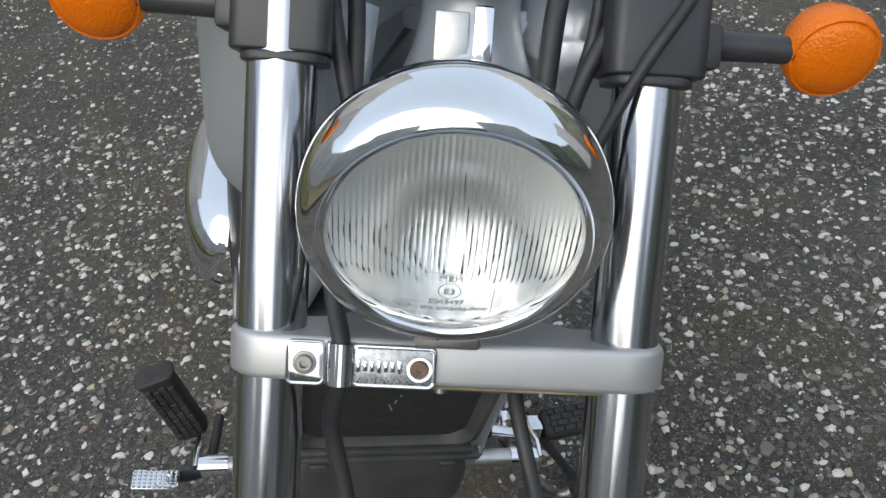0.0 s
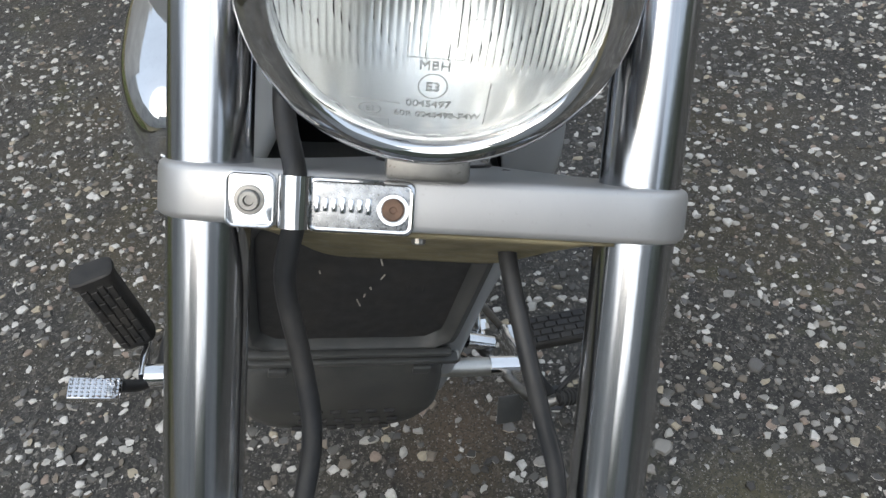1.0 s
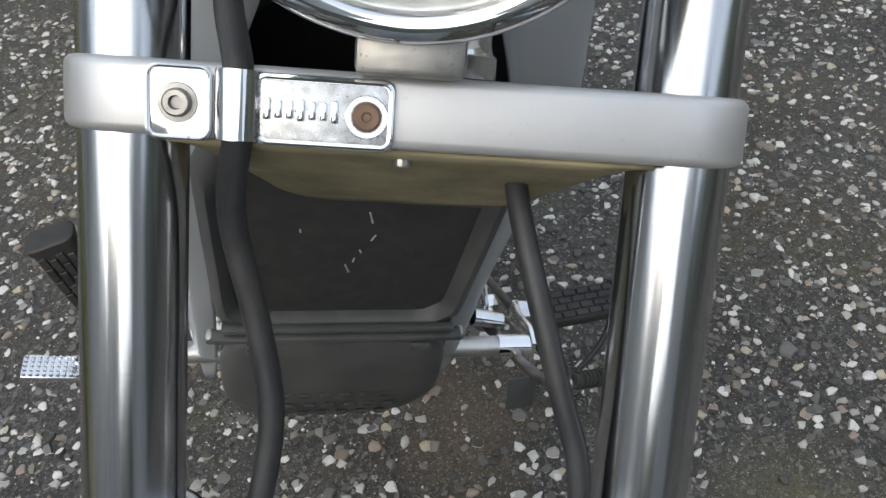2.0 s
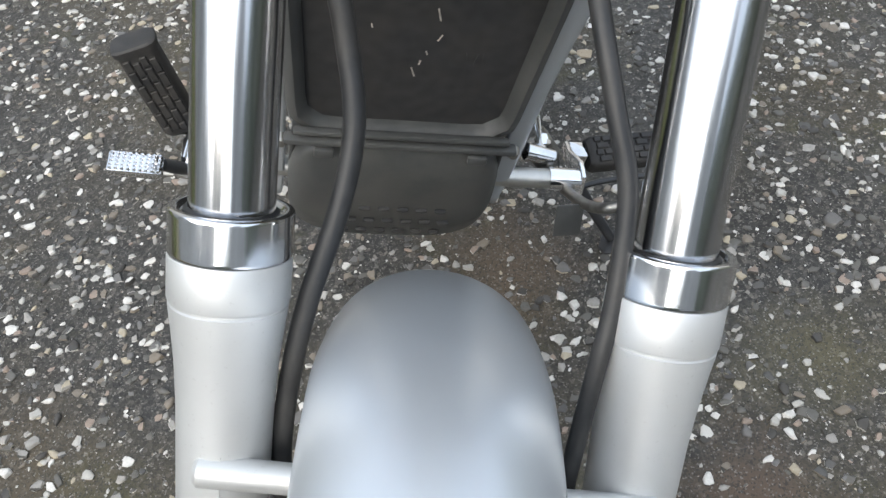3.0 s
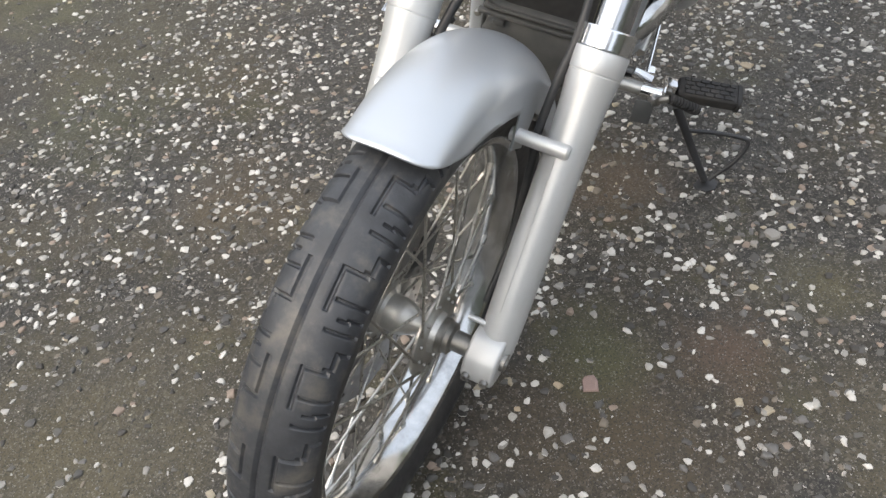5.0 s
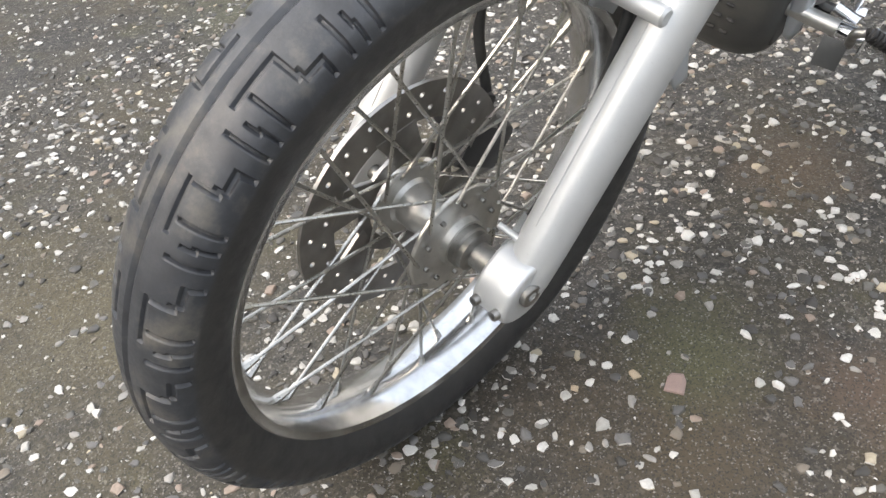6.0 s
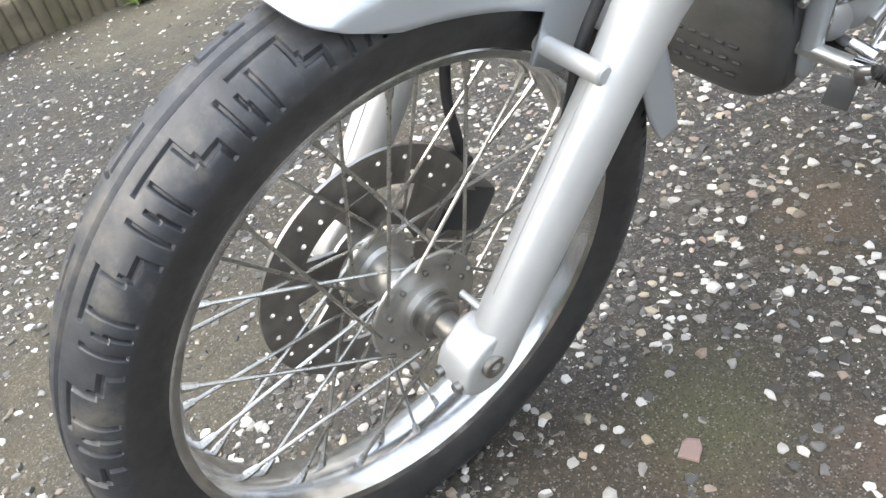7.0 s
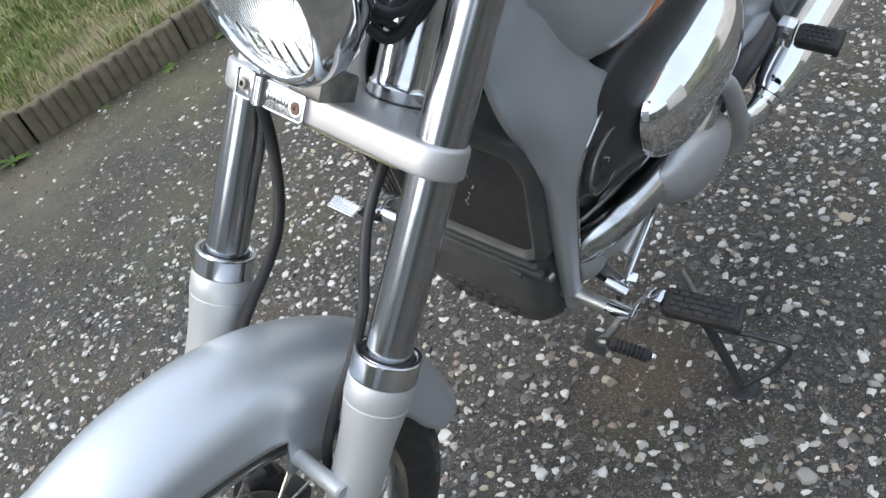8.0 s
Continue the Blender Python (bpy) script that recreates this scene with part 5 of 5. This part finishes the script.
    part("stand_spur", tube([(0.150, 0.730, 0.112), (0.185, 0.744, 0.108), (0.236, 0.760, 0.098), (0.260, 0.764, 0.086), (0.244, 0.746, 0.052), (0.205, 0.724, 0.014)], 0.0042, 10, 6), BLACK, stand)
    part("stand_spring", tube([(0.10, 0.753, 0.20), (0.128, 0.746, 0.150), (0.150, 0.734, 0.110)], 0.0055, 10, 5), STEEL, stand)


build_body()
build_engine()
build_controls()


# ---- lawn and edging ----
def build_edge():
    along = (KERB_B - KERB_A).normalized()
    out = Vector((along.y, -along.x, 0))
    total = (KERB_B - KERB_A).length
    wood = matt("weathered_concrete", (0.145, 0.122, 0.085), 0.88, 0.4, 26, 0.7, dirt=0.75, grime=(0.062, 0.064, 0.026))
    edging = new("lawn_edging")
    tagged(edging, "weathered corrugated palisade edging along the lawn", "edging", kind="structure")
    unit, pitch, start, k = 0.60, 0.040, 0.0, 0
    r = random.Random(3)
    while start < total:
        high = 0.128 + r.uniform(-0.006, 0.010)
        wobble = r.uniform(-0.006, 0.006)
        line, n = [], round(unit / pitch)
        for i in range(n):
            for s in range(7):
                a = math.pi * s / 6
                line.append((start + pitch * (i + 0.5) - math.cos(a) * pitch * 0.49, 0.012 + 0.0095 * math.sin(a)))
        line += [(start + n * pitch, 0.0), (start + n * pitch, -0.030), (start, -0.030), (start, 0.0)]
        rings = []
        for z, shrink in ((-0.05, 1.0), (0.05, 1.0), (high - 0.012, 1.0), (high - 0.003, 0.9), (high, 0.7)):
            ring = []
            for u, v in line:
                p = KERB_A + along * u + out * (v * shrink + wobble)
                ring.append((p.x, p.y, z + (0.004 * math.sin(u * 110) if z > 0.1 else 0)))
            rings.append(ring)
        part("edging_panel", loft(rings), wood, edging, sharp=50)
        start += n * pitch + 0.007
    lawn_soil = matt("lawn_soil", (0.19, 0.155, 0.09), 0.95, 0.4, 18, 0.8, dirt=0.6, grime=(0.09, 0.11, 0.03))
    bm = bmesh.new()
    back = [KERB_A - along * 12 - out * 0.03, KERB_B + along * 12 - out * 0.03]
    cells = 60
    rows = []
    for i in range(cells + 1):
        p = back[0].lerp(back[1], i / cells)
        row = []
        for d in (0.0, 0.12, 0.3, 0.6, 1.0, 1.6, 2.6, 5.0, 12.0):
            q = p - out * d
            row.append(bm.verts.new((q.x, q.y, 0.105 + 0.03 * noise.noise(q * 2.0) + 0.012 * min(d, 3))))
        rows.append(row)
    for a, b in zip(rows, rows[1:]):
        for i in range(len(a) - 1):
            bm.faces.new((a[i], b[i], b[i + 1], a[i + 1]))
    bmesh.ops.recalc_face_normals(bm, faces=bm.faces)
    lawn = part("lawn", bm, lawn_soil, None)
    tagged(lawn, "patchy green and straw-coloured lawn", "lawn", kind="structure")
    # grass blades
    g = Mat("grass_blade").set(Roughness=0.6)
    pick = g.t.nodes.new("ShaderNodeNewGeometry").outputs["Random Per Island"]
    g.link(g.ramp(pick, [(0.0, (0.07, 0.125, 0.020)), (0.45, (0.14, 0.21, 0.04)), (0.66, (0.21, 0.25, 0.07)), (0.78, (0.34, 0.30, 0.15)), (1.0, (0.50, 0.42, 0.25))]), g.b.inputs["Base Color"])
    verts, faces = [], []
    r = np.random.default_rng(11)
    for _ in range(76000):
        u, d = r.uniform(0.9, 4.4), r.uniform(0, 1.0) ** 1.3 * 2.6
        p = KERB_A + along * u - out * (0.035 + d)
        patch = noise.noise(Vector((p.x * 3.1, p.y * 3.1, 0)))
        if d < 0.25 and r.random() < 0.72:
            continue
        if patch < -0.15 and r.random() < 0.6:
            continue
        h = r.uniform(0.022, 0.072) * (1.25 if patch > 0.1 else 0.8)
        a, lean_by = r.uniform(0, math.tau), r.uniform(0.2, 1.1)
        w = r.uniform(0.0012, 0.0026)
        c, s = math.cos(a), math.sin(a)
        z = 0.105 + 0.03 * noise.noise(Vector((p.x, p.y, 0)) * 2.0) + 0.012 * min(d, 3)
        k = len(verts)
        verts += [(p.x - s * w, p.y + c * w, z - 0.006), (p.x + s * w, p.y - c * w, z - 0.006),
                  (p.x + c * h * 0.35 * lean_by - s * w * 0.8, p.y + s * h * 0.35 * lean_by + c * w * 0.8, z + h * 0.65), (p.x + c * h * 0.35 * lean_by + s * w * 0.8, p.y + s * h * 0.35 * lean_by - c * w * 0.8, z + h * 0.65),
                  (p.x + c * h * lean_by, p.y + s * h * lean_by, z + h * (1.15 - 0.35 * lean_by))]
        faces += [(k, k + 1, k + 3, k + 2), (k + 2, k + 3, k + 4)]
    mesh = bpy.data.meshes.new("grass")
    mesh.from_pydata(verts, [], faces)
    mesh.materials.append(g.m)
    grass = new("grass", mesh)
    tagged(grass, "short green and dry yellow grass blades", "grass", kind="stuff")


def build_weeds():
    """Small rosettes of leaves at the foot of the edging, and a pale stone on its rim."""
    leaf = matt("weed_leaf", (0.10, 0.16, 0.035), 0.55, 0.35, 40, 0.1)
    r = random.Random(17)
    for x, y, size in WEEDS:
        weed = new("weed")
        weed.location = (x, y, 0)
        tagged(weed, "small green weed at the foot of the edging", "weed", "weeds along the edging")
        for k in range(9):
            a = math.tau * k / 9 + r.uniform(-0.3, 0.3)
            long = size * r.uniform(0.6, 1.1)
            wide, rise = long * 0.16, r.uniform(0.3, 0.9)
            rows = []
            for s in np.linspace(0, 1, 6):
                w = wide * math.sin(math.pi * min(1, s * 0.9 + 0.08))
                d, z = long * s, long * (rise * s - 0.5 * s * s) + 0.002
                rows.append([(math.cos(a) * d - math.sin(a) * w * q, math.sin(a) * d + math.cos(a) * w * q, z - 0.15 * w * (1 - abs(q))) for q in (-1, 0, 1)])
            blade = loft(rows, closed=False, caps=False)
            bmesh.ops.solidify(blade, geom=blade.faces[:], thickness=0.0006)
            part("leaf", blade, leaf, weed)


WEEDS = [(-2.20, 0.49, 0.055), (-2.19, 0.53, 0.03), (-2.105, 1.085, 0.05), (-2.14, 0.83, 0.025), (-2.07, 1.31, 0.035)]


build_edge()
build_weeds()


# ---- unseen walls added round the yard ----
def build_surround():
    """Plain walls added out of view; they narrow the sky that the chrome mirrors."""
    hedge = matt("unseen_hedge", (0.16, 0.17, 0.13), 0.9, 0.5, 1.2, 0.3)
    render_wall = matt("unseen_house_wall", (0.50, 0.49, 0.47), 0.85, 0.2, 0.8, 0.2)
    r = random.Random(5)
    for k in range(14):
        a0, a1 = math.tau * k / 14, math.tau * (k + 1) / 14
        d, high = 9.0 + r.uniform(-0.6, 0.6), r.choice((3.2, 3.8, 4.6, 5.4))
        p, q = (d * math.cos(a0), d * math.sin(a0)), (d * math.cos(a1), d * math.sin(a1))
        n = (math.cos((a0 + a1) / 2) * 0.4, math.sin((a0 + a1) / 2) * 0.4)
        wall = part("backdrop", prism([p, q, (q[0] + n[0], q[1] + n[1]), (p[0] + n[0], p[1] + n[1])], -0.05, high), hedge if high < 3.5 else render_wall, None, smooth=False)
        tagged(wall, "plain unseen wall or hedge added for the chrome to mirror", "backdrop", kind="structure")


build_surround()


build_pebbles()
